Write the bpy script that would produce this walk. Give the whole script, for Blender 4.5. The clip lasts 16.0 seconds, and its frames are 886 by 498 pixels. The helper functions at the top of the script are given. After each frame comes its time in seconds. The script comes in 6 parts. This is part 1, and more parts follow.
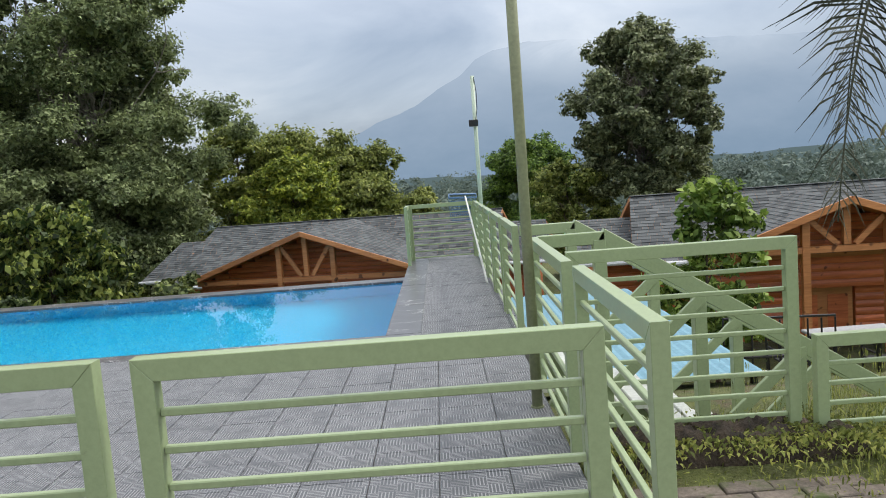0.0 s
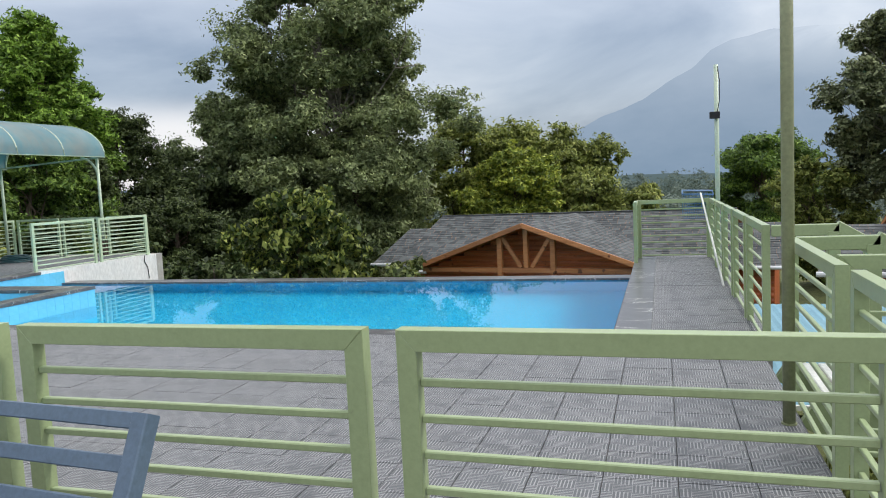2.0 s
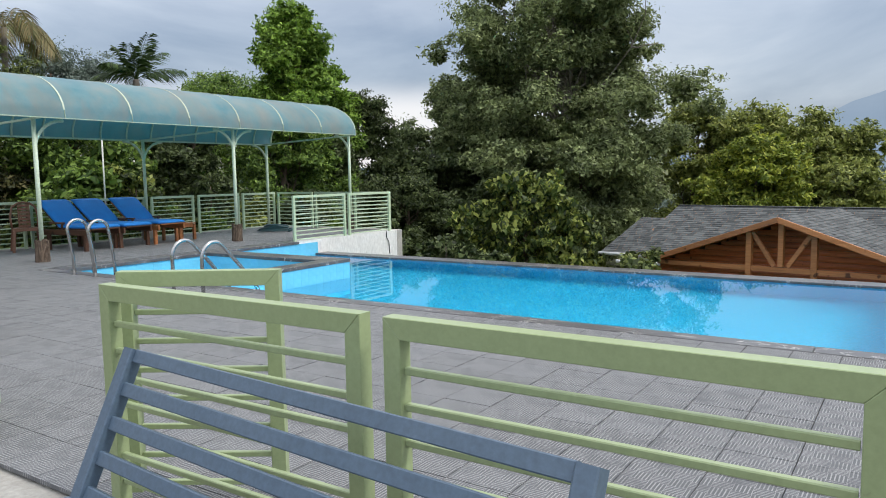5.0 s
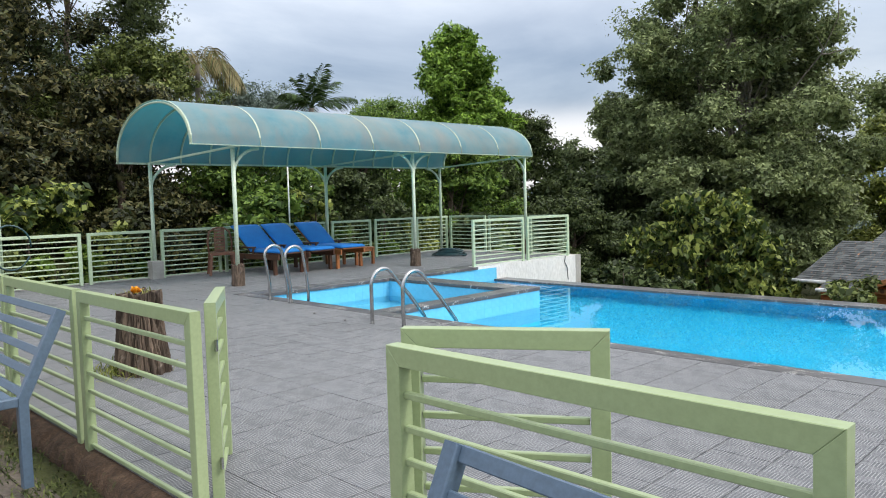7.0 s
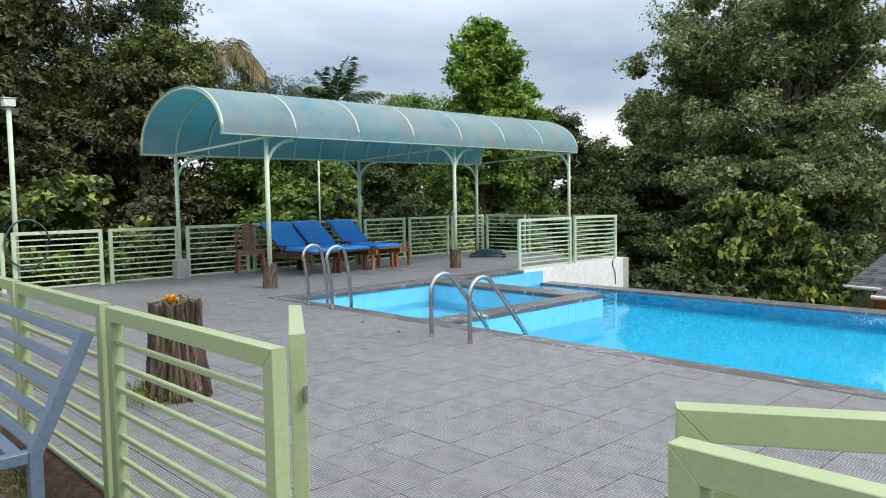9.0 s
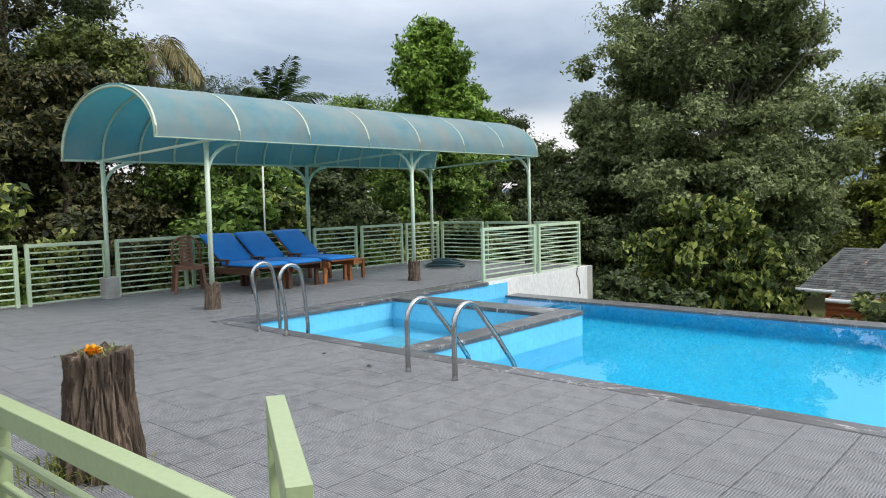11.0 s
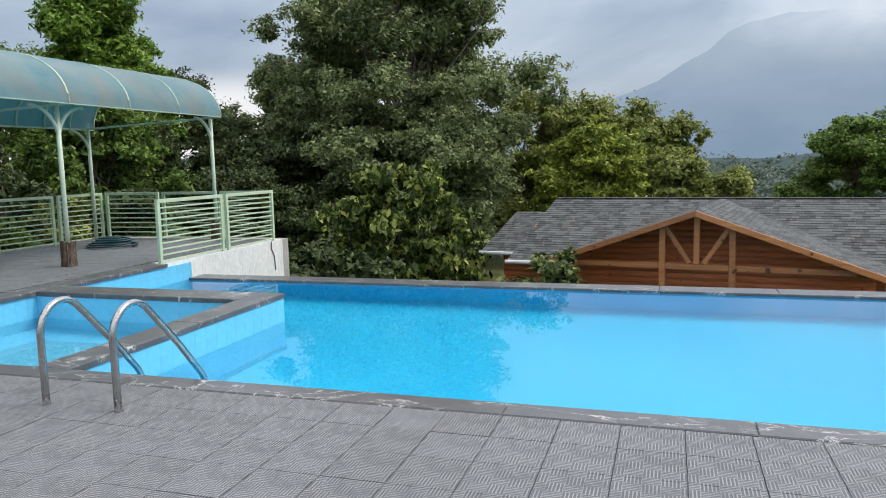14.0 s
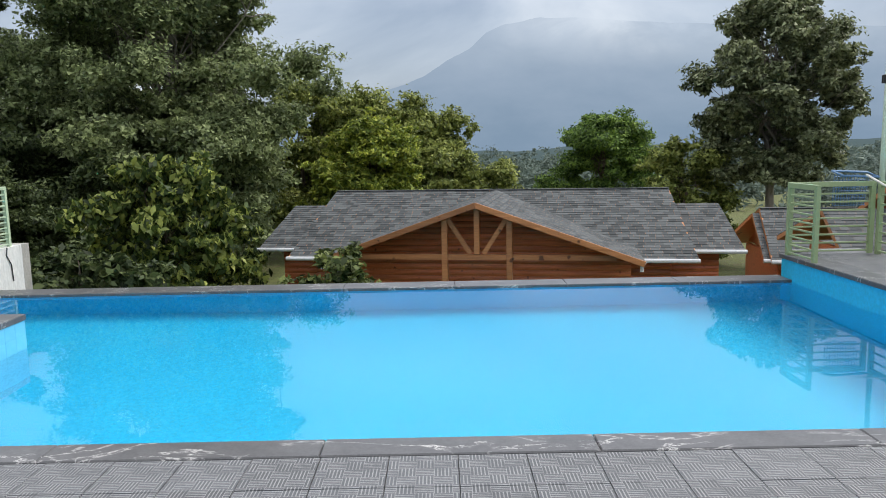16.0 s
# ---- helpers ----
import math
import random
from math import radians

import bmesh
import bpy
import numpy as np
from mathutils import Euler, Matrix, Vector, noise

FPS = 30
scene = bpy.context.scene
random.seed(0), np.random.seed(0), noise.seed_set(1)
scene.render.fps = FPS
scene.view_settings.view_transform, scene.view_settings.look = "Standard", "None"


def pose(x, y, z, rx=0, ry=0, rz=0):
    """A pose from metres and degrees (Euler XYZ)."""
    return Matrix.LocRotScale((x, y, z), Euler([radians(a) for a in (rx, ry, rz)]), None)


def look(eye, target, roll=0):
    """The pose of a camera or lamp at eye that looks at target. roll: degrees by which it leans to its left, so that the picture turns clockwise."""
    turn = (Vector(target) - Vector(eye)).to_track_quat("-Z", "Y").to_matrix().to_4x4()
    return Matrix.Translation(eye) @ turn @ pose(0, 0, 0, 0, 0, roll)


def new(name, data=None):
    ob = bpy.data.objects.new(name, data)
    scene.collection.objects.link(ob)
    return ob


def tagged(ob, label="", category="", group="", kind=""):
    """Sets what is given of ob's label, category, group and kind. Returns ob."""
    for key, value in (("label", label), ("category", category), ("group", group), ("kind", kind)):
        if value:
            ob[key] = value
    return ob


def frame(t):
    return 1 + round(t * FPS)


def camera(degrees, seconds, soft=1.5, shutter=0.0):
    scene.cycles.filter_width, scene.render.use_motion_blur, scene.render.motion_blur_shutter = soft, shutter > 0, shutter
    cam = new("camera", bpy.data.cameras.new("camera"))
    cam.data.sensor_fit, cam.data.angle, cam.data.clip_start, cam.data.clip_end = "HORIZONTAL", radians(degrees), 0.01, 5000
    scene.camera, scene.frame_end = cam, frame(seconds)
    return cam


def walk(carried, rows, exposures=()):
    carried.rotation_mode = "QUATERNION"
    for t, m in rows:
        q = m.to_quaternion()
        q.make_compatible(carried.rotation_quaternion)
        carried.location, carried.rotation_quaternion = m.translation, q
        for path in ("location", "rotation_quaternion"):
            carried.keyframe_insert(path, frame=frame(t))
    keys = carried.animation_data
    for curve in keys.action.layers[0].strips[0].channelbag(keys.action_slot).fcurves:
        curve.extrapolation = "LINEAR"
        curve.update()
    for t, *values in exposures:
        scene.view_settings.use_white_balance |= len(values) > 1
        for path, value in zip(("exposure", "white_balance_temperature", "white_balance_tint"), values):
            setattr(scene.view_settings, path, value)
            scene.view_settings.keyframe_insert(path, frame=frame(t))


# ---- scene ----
cam = camera(62.7, 16.0, soft=1.0)
PATH = [
    (0, (-0.487, 0.477, 1.266), (-0.485, 2.468, 1.069), -4.4),
    (0.5, (-0.494, 0.471, 1.273), (-0.637, 2.459, 1.1), -4.7),
    (1, (-0.513, 0.472, 1.274), (-0.803, 2.444, 1.111), -4.4),
    (1.5, (-0.54, 0.485, 1.26), (-0.979, 2.429, 1.095), -3.7),
    (2, (-0.612, 0.499, 1.244), (-1.191, 2.405, 1.068), -2.8),
    (2.5, (-0.708, 0.483, 1.251), (-1.398, 2.351, 1.061), -2.1),
    (3, (-0.854, 0.485, 1.252), (-1.625, 2.319, 1.051), -1.6),
    (3.2, (-0.899, 0.492, 1.244), (-1.699, 2.314, 1.038), -1.4),
    (5.3, (-1.501, 0.775, 1.241), (-2.656, 2.396, 1.047), -1.5),
    (5.5, (-1.596, 0.774, 1.25), (-2.792, 2.367, 1.061), -1.9),
    (6, (-1.802, 0.777, 1.261), (-3.086, 2.302, 1.095), -1.9),
    (6.5, (-2.024, 0.827, 1.263), (-3.386, 2.285, 1.119), -1.8),
    (7, (-2.258, 0.904, 1.286), (-3.674, 2.311, 1.153), -1.6),
    (7.5, (-2.565, 0.941, 1.269), (-4.016, 2.31, 1.131), -1.4),
    (8, (-2.802, 1.009, 1.262), (-4.267, 2.363, 1.113), -1.2),
    (10.3, (-3.85, 1.461, 1.355), (-5.231, 2.903, 1.238), -1.1),
    (10.5, (-3.918, 1.504, 1.369), (-5.288, 2.956, 1.246), -1.3),
    (11, (-4.15, 1.618, 1.371), (-5.476, 3.11, 1.239), -1.4),
    (11.5, (-4.311, 1.753, 1.371), (-5.562, 3.307, 1.227), -1.5),
    (12, (-4.458, 1.961, 1.369), (-5.594, 3.6, 1.212), -1.5),
    (12.5, (-4.561, 2.147, 1.345), (-5.559, 3.872, 1.169), -1.4),
    (13, (-4.718, 2.313, 1.351), (-5.567, 4.113, 1.159), -1.3),
    (13.5, (-4.808, 2.425, 1.328), (-5.522, 4.281, 1.116), -1.3),
    (14, (-4.852, 2.604, 1.314), (-5.448, 4.499, 1.079), -1.4),
    (14.5, (-4.878, 2.8, 1.319), (-5.356, 4.725, 1.065), -1.4),
    (15, (-4.976, 2.901, 1.334), (-5.323, 4.852, 1.065), -1.4),
    (15.5, (-5.09, 3.048, 1.342), (-5.273, 5.021, 1.067), -1.3),
    (16, (-5.131, 3.143, 1.326), (-5.124, 5.125, 1.056), -1.1),
]
EXPOSURES = [(0, 0.0), (2.5, -0.05), (6, 0.05), (7.5, 0.18), (8.2, 0.2), (10.5, 0.08), (11.5, 0.04), (13, -0.02), (15, -0.06), (16, -0.06)]
walk(cam, [(t, look(eye, target, roll)) for t, eye, target, roll in PATH], EXPOSURES)

# ---------------------------------------------------------------- light
SUN_EL, SUN_AZ = 52.0, 70.0       # degrees above the horizon; clockwise from +y
world = bpy.data.worlds.new("overcast_sky")
scene.world = world
world.use_nodes = True
wn, wl = world.node_tree.nodes, world.node_tree.links
wn.clear()
sky = wn.new("ShaderNodeTexSky")
sky.sky_type, sky.sun_disc = "NISHITA", False
sky.sun_elevation, sky.sun_rotation = radians(SUN_EL), radians(SUN_AZ)
sky.air_density, sky.dust_density = 1.0, 3.0
coord = wn.new("ShaderNodeTexCoord")
stretch = wn.new("ShaderNodeMapping")
stretch.inputs["Scale"].default_value = (1.0, 1.0, 2.6)
stretch.inputs["Location"].default_value = (3.1, 0.4, 0.0)
wl.new(coord.outputs["Generated"], stretch.inputs["Vector"])
cl1 = wn.new("ShaderNodeTexNoise")
cl1.inputs["Scale"].default_value, cl1.inputs["Detail"].default_value, cl1.inputs["Roughness"].default_value = 2.3, 7.0, 0.55
cl1.inputs["Distortion"].default_value = 0.4
wl.new(stretch.outputs["Vector"], cl1.inputs["Vector"])
cl_ramp = wn.new("ShaderNodeValToRGB")
cl_ramp.color_ramp.elements[0].position, cl_ramp.color_ramp.elements[0].color = 0.33, (0.26, 0.325, 0.435, 1)
cl_ramp.color_ramp.elements[1].position, cl_ramp.color_ramp.elements[1].color = 0.68, (0.70, 0.74, 0.80, 1)
mid_stop = cl_ramp.color_ramp.elements.new(0.50)
mid_stop.color = (0.44, 0.505, 0.605, 1)
wl.new(cl1.outputs["Fac"], cl_ramp.inputs["Fac"])
sep = wn.new("ShaderNodeSeparateXYZ")
wl.new(coord.outputs["Generated"], sep.inputs[0])
high = wn.new("ShaderNodeMapRange")
high.inputs["From Min"].default_value, high.inputs["From Max"].default_value = 0.18, 0.52
high.inputs["To Min"].default_value, high.inputs["To Max"].default_value = 0.0, 1.0
wl.new(sep.outputs["Z"], high.inputs["Value"])
top_mix = wn.new("ShaderNodeMix")
top_mix.data_type = "RGBA"
top_mix.inputs["B"].default_value = (1.48, 1.50, 1.55, 1)
wl.new(high.outputs["Result"], top_mix.inputs["Factor"])
low = wn.new("ShaderNodeMapRange")
low.interpolation_type = "SMOOTHSTEP"
low.inputs["From Min"].default_value, low.inputs["From Max"].default_value = 0.135, 0.085
low.inputs["To Min"].default_value, low.inputs["To Max"].default_value = 0.0, 0.9
wl.new(sep.outputs["Z"], low.inputs["Value"])
low_mix = wn.new("ShaderNodeMix")
low_mix.data_type = "RGBA"
low_mix.inputs["B"].default_value = (1.0, 0.97, 0.98, 1)
west = wn.new("ShaderNodeMapRange")
west.interpolation_type = "SMOOTHSTEP"
west.inputs["From Min"].default_value, west.inputs["From Max"].default_value = -0.30, -0.55
wl.new(sep.outputs["X"], west.inputs["Value"])
low_west = wn.new("ShaderNodeMath")
low_west.operation = "MULTIPLY"
wl.new(low.outputs["Result"], low_west.inputs[0])
wl.new(west.outputs["Result"], low_west.inputs[1])
wl.new(low_west.outputs[0], low_mix.inputs["Factor"])
wl.new(cl_ramp.outputs["Color"], low_mix.inputs["A"])
wl.new(low_mix.outputs["Result"], top_mix.inputs["A"])
bg_sky, bg_cloud, bg_add, wout = wn.new("ShaderNodeBackground"), wn.new("ShaderNodeBackground"), wn.new("ShaderNodeAddShader"), wn.new("ShaderNodeOutputWorld")
bg_sky.inputs["Strength"].default_value = 0.05
bg_cloud.inputs["Strength"].default_value = 0.85
wl.new(sky.outputs["Color"], bg_sky.inputs["Color"])
wl.new(top_mix.outputs["Result"], bg_cloud.inputs["Color"])
wl.new(bg_sky.outputs[0], bg_add.inputs[0])
wl.new(bg_cloud.outputs[0], bg_add.inputs[1])
wl.new(bg_add.outputs[0], wout.inputs["Surface"])

sun = new("sun", bpy.data.lights.new("sun", "SUN"))
sun.data.energy, sun.data.angle, sun.data.color = 2.1, radians(14), (1.0, 0.95, 0.88)
sun_way = Vector((math.sin(radians(SUN_AZ)) * math.cos(radians(SUN_EL)), math.cos(radians(SUN_AZ)) * math.cos(radians(SUN_EL)), math.sin(radians(SUN_EL))))
sun.matrix_world = look(sun_way * 60, (0, 0, 0))


# ---------------------------------------------------------------- materials
def node_mat(name):
    m = bpy.data.materials.new(name)
    m.use_nodes = True
    nt = m.node_tree
    nt.nodes.clear()
    out = nt.nodes.new("ShaderNodeOutputMaterial")
    bsdf = nt.nodes.new("ShaderNodeBsdfPrincipled")
    nt.links.new(bsdf.outputs[0], out.inputs["Surface"])
    return m, nt, bsdf, out


def ramp_node(nt, stops, fac):
    r = nt.nodes.new("ShaderNodeValToRGB")
    els = r.color_ramp.elements
    while len(els) < len(stops):
        els.new(0.5)
    for e, (p, c) in zip(els, stops):
        e.position, e.color = p, (*c, 1)
    nt.links.new(fac, r.inputs["Fac"])
    return r.outputs["Color"]


def noise_node(nt, scale, detail=4.0, rough=0.55, squash=(1, 1, 1), space="Object", distort=0.0):
    tc = nt.nodes.new("ShaderNodeTexCoord")
    mp = nt.nodes.new("ShaderNodeMapping")
    mp.inputs["Scale"].default_value = squash
    nz = nt.nodes.new("ShaderNodeTexNoise")
    nz.inputs["Scale"].default_value, nz.inputs["Detail"].default_value = scale, detail
    nz.inputs["Roughness"].default_value, nz.inputs["Distortion"].default_value = rough, distort
    nt.links.new(tc.outputs[space], mp.inputs["Vector"])
    nt.links.new(mp.outputs["Vector"], nz.inputs["Vector"])
    return nz.outputs["Fac"]


def mixed(nt, a, b, fac, mode="MIX"):
    mx = nt.nodes.new("ShaderNodeMix")
    mx.data_type, mx.blend_type = "RGBA", mode
    for key, v in (("A", a), ("B", b)):
        if isinstance(v, tuple):
            mx.inputs[key].default_value = (*v, 1)
        else:
            nt.links.new(v, mx.inputs[key])
    if isinstance(fac, float):
        mx.inputs["Factor"].default_value = fac
    else:
        nt.links.new(fac, mx.inputs["Factor"])
    return mx.outputs["Result"]


def bumped(nt, bsdf, height, strength, distance):
    b = nt.nodes.new("ShaderNodeBump")
    b.inputs["Strength"].default_value, b.inputs["Distance"].default_value = strength, distance
    nt.links.new(height, b.inputs["Height"])
    nt.links.new(b.outputs["Normal"], bsdf.inputs["Normal"])


def surface(name, light, dark, grain=40.0, stain=2.0, rough=0.6, metal=0.0, bump=0.3, depth=0.002, squash=(1, 1, 1), spots=None, vary=1.0):
    """A worn surface: colour between two tones at two scales, with fine relief. spots: (colour, scale, threshold) of stains."""
    m, nt, bsdf, _ = node_mat(name)
    big, fine = noise_node(nt, stain, 5, 0.6, squash), noise_node(nt, grain, 4, 0.6, squash)
    base = ramp_node(nt, [(0.3, dark), (0.7, light)], big)
    lo_, hi_ = 1 - 0.22 * vary, 1 + 0.12 * vary
    shade = ramp_node(nt, [(0.25, (lo_, lo_, lo_)), (0.75, (hi_, hi_, hi_))], fine)
    base = mixed(nt, base, shade, 1.0, "MULTIPLY")
    if spots:
        colour, sc, thr = spots
        mask = ramp_node(nt, [(thr, (0, 0, 0)), (min(1, thr + 0.12), (1, 1, 1))], noise_node(nt, sc, 6, 0.65))
        base = mixed(nt, base, colour, mask)
    nt.links.new(base, bsdf.inputs["Base Color"])
    bsdf.inputs["Roughness"].default_value, bsdf.inputs["Metallic"].default_value = rough, metal
    bumped(nt, bsdf, fine, bump, depth)
    return m


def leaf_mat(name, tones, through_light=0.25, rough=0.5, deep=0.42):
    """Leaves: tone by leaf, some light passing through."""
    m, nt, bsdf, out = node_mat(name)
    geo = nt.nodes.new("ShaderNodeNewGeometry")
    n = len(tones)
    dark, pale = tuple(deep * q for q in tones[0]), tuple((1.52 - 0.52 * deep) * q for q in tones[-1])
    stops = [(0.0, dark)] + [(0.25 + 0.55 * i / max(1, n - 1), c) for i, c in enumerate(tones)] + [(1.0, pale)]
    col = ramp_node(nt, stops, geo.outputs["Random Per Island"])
    patch = ramp_node(nt, [(0.3, (0.72, 0.75, 0.72)), (0.7, (1.25, 1.22, 1.1))], noise_node(nt, 0.55, 3, 0.6))
    col = mixed(nt, col, patch, 1.0, "MULTIPLY")
    nt.links.new(col, bsdf.inputs["Base Color"])
    bsdf.inputs["Roughness"].default_value = rough + 0.1
    bsdf.inputs["Specular IOR Level"].default_value = 0.3
    tr = nt.nodes.new("ShaderNodeBsdfTranslucent")
    nt.links.new(col, tr.inputs["Color"])
    mx = nt.nodes.new("ShaderNodeMixShader")
    mx.inputs[0].default_value = through_light
    nt.links.new(bsdf.outputs[0], mx.inputs[1])
    nt.links.new(tr.outputs[0], mx.inputs[2])
    nt.links.new(mx.outputs[0], out.inputs["Surface"])
    return m


def tile_mat():
    """Grey cement deck tile, 0.3 m, with a basket weave of fine ribs in 4 x 4 fields; ribs worn pale."""
    m, nt, bsdf, _ = node_mat("grey_ribbed_tile")
    tc = nt.nodes.new("ShaderNodeTexCoord")
    geo = nt.nodes.new("ShaderNodeNewGeometry")
    sx = nt.nodes.new("ShaderNodeSeparateXYZ")
    nt.links.new(geo.outputs["Position"], sx.inputs[0])

    def math_node(op, a, b=None):
        k = nt.nodes.new("ShaderNodeMath")
        k.operation = op
        for i, v in enumerate((a, b)):
            if v is None:
                continue
            if isinstance(v, (int, float)):
                k.inputs[i].default_value = v
            else:
                nt.links.new(v, k.inputs[i])
        return k.outputs[0]
    cells = []
    for o, off in (("X", 30.0), ("Y", 30.1)):
        cells.append(math_node("DIVIDE", math_node("ADD", sx.outputs[o], off), 0.075))
    fl = [math_node("FLOOR", c) for c in cells]
    odd = math_node("MODULO", math_node("ADD", fl[0], fl[1]), 2.0)
    ribs = []
    for c in cells:
        fr = math_node("FRACT", math_node("MULTIPLY", c, 5.0))
        tri_ = math_node("ABSOLUTE", math_node("SUBTRACT", fr, 0.5))
        ribs.append(math_node("GREATER_THAN", tri_, 0.33))
    mx = nt.nodes.new("ShaderNodeMix")
    nt.links.new(odd, mx.inputs["Factor"])
    nt.links.new(ribs[0], mx.inputs["A"])
    nt.links.new(ribs[1], mx.inputs["B"])
    rib = mx.outputs["Result"]
    big, fine = noise_node(nt, 0.9, 5, 0.6, space="Object"), noise_node(nt, 60, 4)
    info = nt.nodes.new("ShaderNodeObjectInfo")
    patch_mask = ramp_node(nt, [(0.28, (0, 0, 0)), (0.52, (1, 1, 1))], noise_node(nt, 7.0, 4, 0.6))
    tone = ramp_node(nt, [(0.25, (0.072, 0.077, 0.086)), (0.75, (0.110, 0.116, 0.127))], big)
    each = ramp_node(nt, [(0.0, (0.86, 0.86, 0.86)), (1.0, (1.1, 1.1, 1.1))], info.outputs["Random"])
    isl = ramp_node(nt, [(0.0, (0.90, 0.90, 0.90)), (1.0, (1.1, 1.1, 1.1))], geo.outputs["Random Per Island"])
    tone = mixed(nt, mixed(nt, tone, each, 1.0, "MULTIPLY"), isl, 1.0, "MULTIPLY")
    worn = mixed(nt, tone, (0.31, 0.315, 0.32), math_node("MULTIPLY", rib, math_node("MULTIPLY", patch_mask, 0.95)))
    grain_ = ramp_node(nt, [(0.3, (0.85, 0.85, 0.85)), (0.7, (1.1, 1.1, 1.1))], fine)
    worn = mixed(nt, worn, grain_, 1.0, "MULTIPLY")
    nt.links.new(worn, bsdf.inputs["Base Color"])
    bsdf.inputs["Roughness"].default_value = 0.55
    bumped(nt, bsdf, rib, 0.5, 0.0015)
    return m


def marble_mat():
    """Dark grey marble coping with white veins."""
    m, nt, bsdf, _ = node_mat("grey_marble_coping")
    w = noise_node(nt, 1.3, 6, 0.62, (1, 2.2, 1), distort=1.6)
    k = nt.nodes.new("ShaderNodeMath")
    k.operation = "SUBTRACT"
    k.inputs[1].default_value = 0.5
    nt.links.new(w, k.inputs[0])
    k2 = nt.nodes.new("ShaderNodeMath")
    k2.operation = "ABSOLUTE"
    nt.links.new(k.outputs[0], k2.inputs[0])
    line_ = ramp_node(nt, [(0.0, (1, 1, 1)), (0.006, (0.5, 0.5, 0.5)), (0.013, (0, 0, 0))], k2.outputs[0])
    where = ramp_node(nt, [(0.46, (0, 0, 0)), (0.56, (1, 1, 1))], noise_node(nt, 3.1, 3, 0.5))
    stone = ramp_node(nt, [(0.3, (0.068, 0.069, 0.074)), (0.7, (0.122, 0.122, 0.127))], noise_node(nt, 5.0, 6, 0.7))
    vein = mixed(nt, stone, (0.62, 0.61, 0.60), mixed(nt, line_, where, 1.0, "MULTIPLY"))
    cloud = ramp_node(nt, [(0.3, (0.8, 0.8, 0.8)), (0.7, (1.2, 1.2, 1.2))], noise_node(nt, 60, 5, 0.7))
    nt.links.new(mixed(nt, vein, cloud, 1.0, "MULTIPLY"), bsdf.inputs["Base Color"])
    bsdf.inputs["Roughness"].default_value = 0.3
    return m


def water_mat():
    m, nt, bsdf, out = node_mat("pool_water")
    nt.nodes.remove(bsdf)
    clear, gloss = nt.nodes.new("ShaderNodeBsdfRefraction"), nt.nodes.new("ShaderNodeBsdfGlossy")
    clear.inputs["Color"].default_value = (0.94, 0.99, 1.0, 1)
    clear.inputs["IOR"].default_value, clear.inputs["Roughness"].default_value = 1.33, 0.0
    gloss.inputs["Roughness"].default_value = 0.0
    fr = nt.nodes.new("ShaderNodeFresnel")
    fr.inputs["IOR"].default_value = 1.33
    b = nt.nodes.new("ShaderNodeBump")
    b.inputs["Strength"].default_value, b.inputs["Distance"].default_value = 0.02, 0.02
    nt.links.new(noise_node(nt, 2.2, 2, 0.5), b.inputs["Height"])
    nt.links.new(b.outputs["Normal"], gloss.inputs["Normal"])
    mx = nt.nodes.new("ShaderNodeMixShader")
    nt.links.new(fr.outputs[0], mx.inputs[0])
    nt.links.new(clear.outputs[0], mx.inputs[1])
    nt.links.new(gloss.outputs[0], mx.inputs[2])
    nt.links.new(mx.outputs[0], out.inputs["Surface"])
    return m


def sheet_mat():
    """Weathered blue-green polycarbonate sheet, dusty on top."""
    m, nt, bsdf, out = node_mat("teal_polycarbonate")
    dust = noise_node(nt, 1.6, 6, 0.65)
    col = ramp_node(nt, [(0.3, (0.10, 0.30, 0.37)), (0.50, (0.24, 0.40, 0.44)), (0.70, (0.40, 0.44, 0.42))], dust)
    grime = ramp_node(nt, [(0.44, (0, 0, 0)), (0.68, (0.8, 0.8, 0.8))], noise_node(nt, 0.9, 7, 0.68, (0.5, 1.6, 1.0), distort=0.5))
    col = mixed(nt, col, (0.37, 0.33, 0.27), grime)
    nt.links.new(col, bsdf.inputs["Base Color"])
    bsdf.inputs["Roughness"].default_value = 0.28
    tr = nt.nodes.new("ShaderNodeBsdfTranslucent")
    tr.inputs["Color"].default_value = (0.18, 0.55, 0.62, 1)
    clear = nt.nodes.new("ShaderNodeBsdfTransparent")
    clear.inputs["Color"].default_value = (0.22, 0.62, 0.68, 1)
    a, b = nt.nodes.new("ShaderNodeMixShader"), nt.nodes.new("ShaderNodeMixShader")
    a.inputs[0].default_value, b.inputs[0].default_value = 0.38, 0.22
    nt.links.new(bsdf.outputs[0], a.inputs[1])
    nt.links.new(tr.outputs[0], a.inputs[2])
    nt.links.new(a.outputs[0], b.inputs[1])
    nt.links.new(clear.outputs[0], b.inputs[2])
    nt.links.new(b.outputs[0], out.inputs["Surface"])
    return m


def shingle_mat():
    m, nt, bsdf, _ = node_mat("grey_asphalt_shingle")
    geo = nt.nodes.new("ShaderNodeNewGeometry")
    col = ramp_node(nt, [(0.0, (0.036, 0.041, 0.043)), (0.45, (0.071, 0.078, 0.080)), (1.0, (0.112, 0.121, 0.123))], geo.outputs["Random Per Island"])
    fine = noise_node(nt, 90, 3)
    col = mixed(nt, col, ramp_node(nt, [(0.3, (0.8, 0.8, 0.8)), (0.7, (1.2, 1.2, 1.2))], fine), 1.0, "MULTIPLY")
    nt.links.new(col, bsdf.inputs["Base Color"])
    bsdf.inputs["Roughness"].default_value = 0.85
    bumped(nt, bsdf, fine, 0.4, 0.003)
    return m


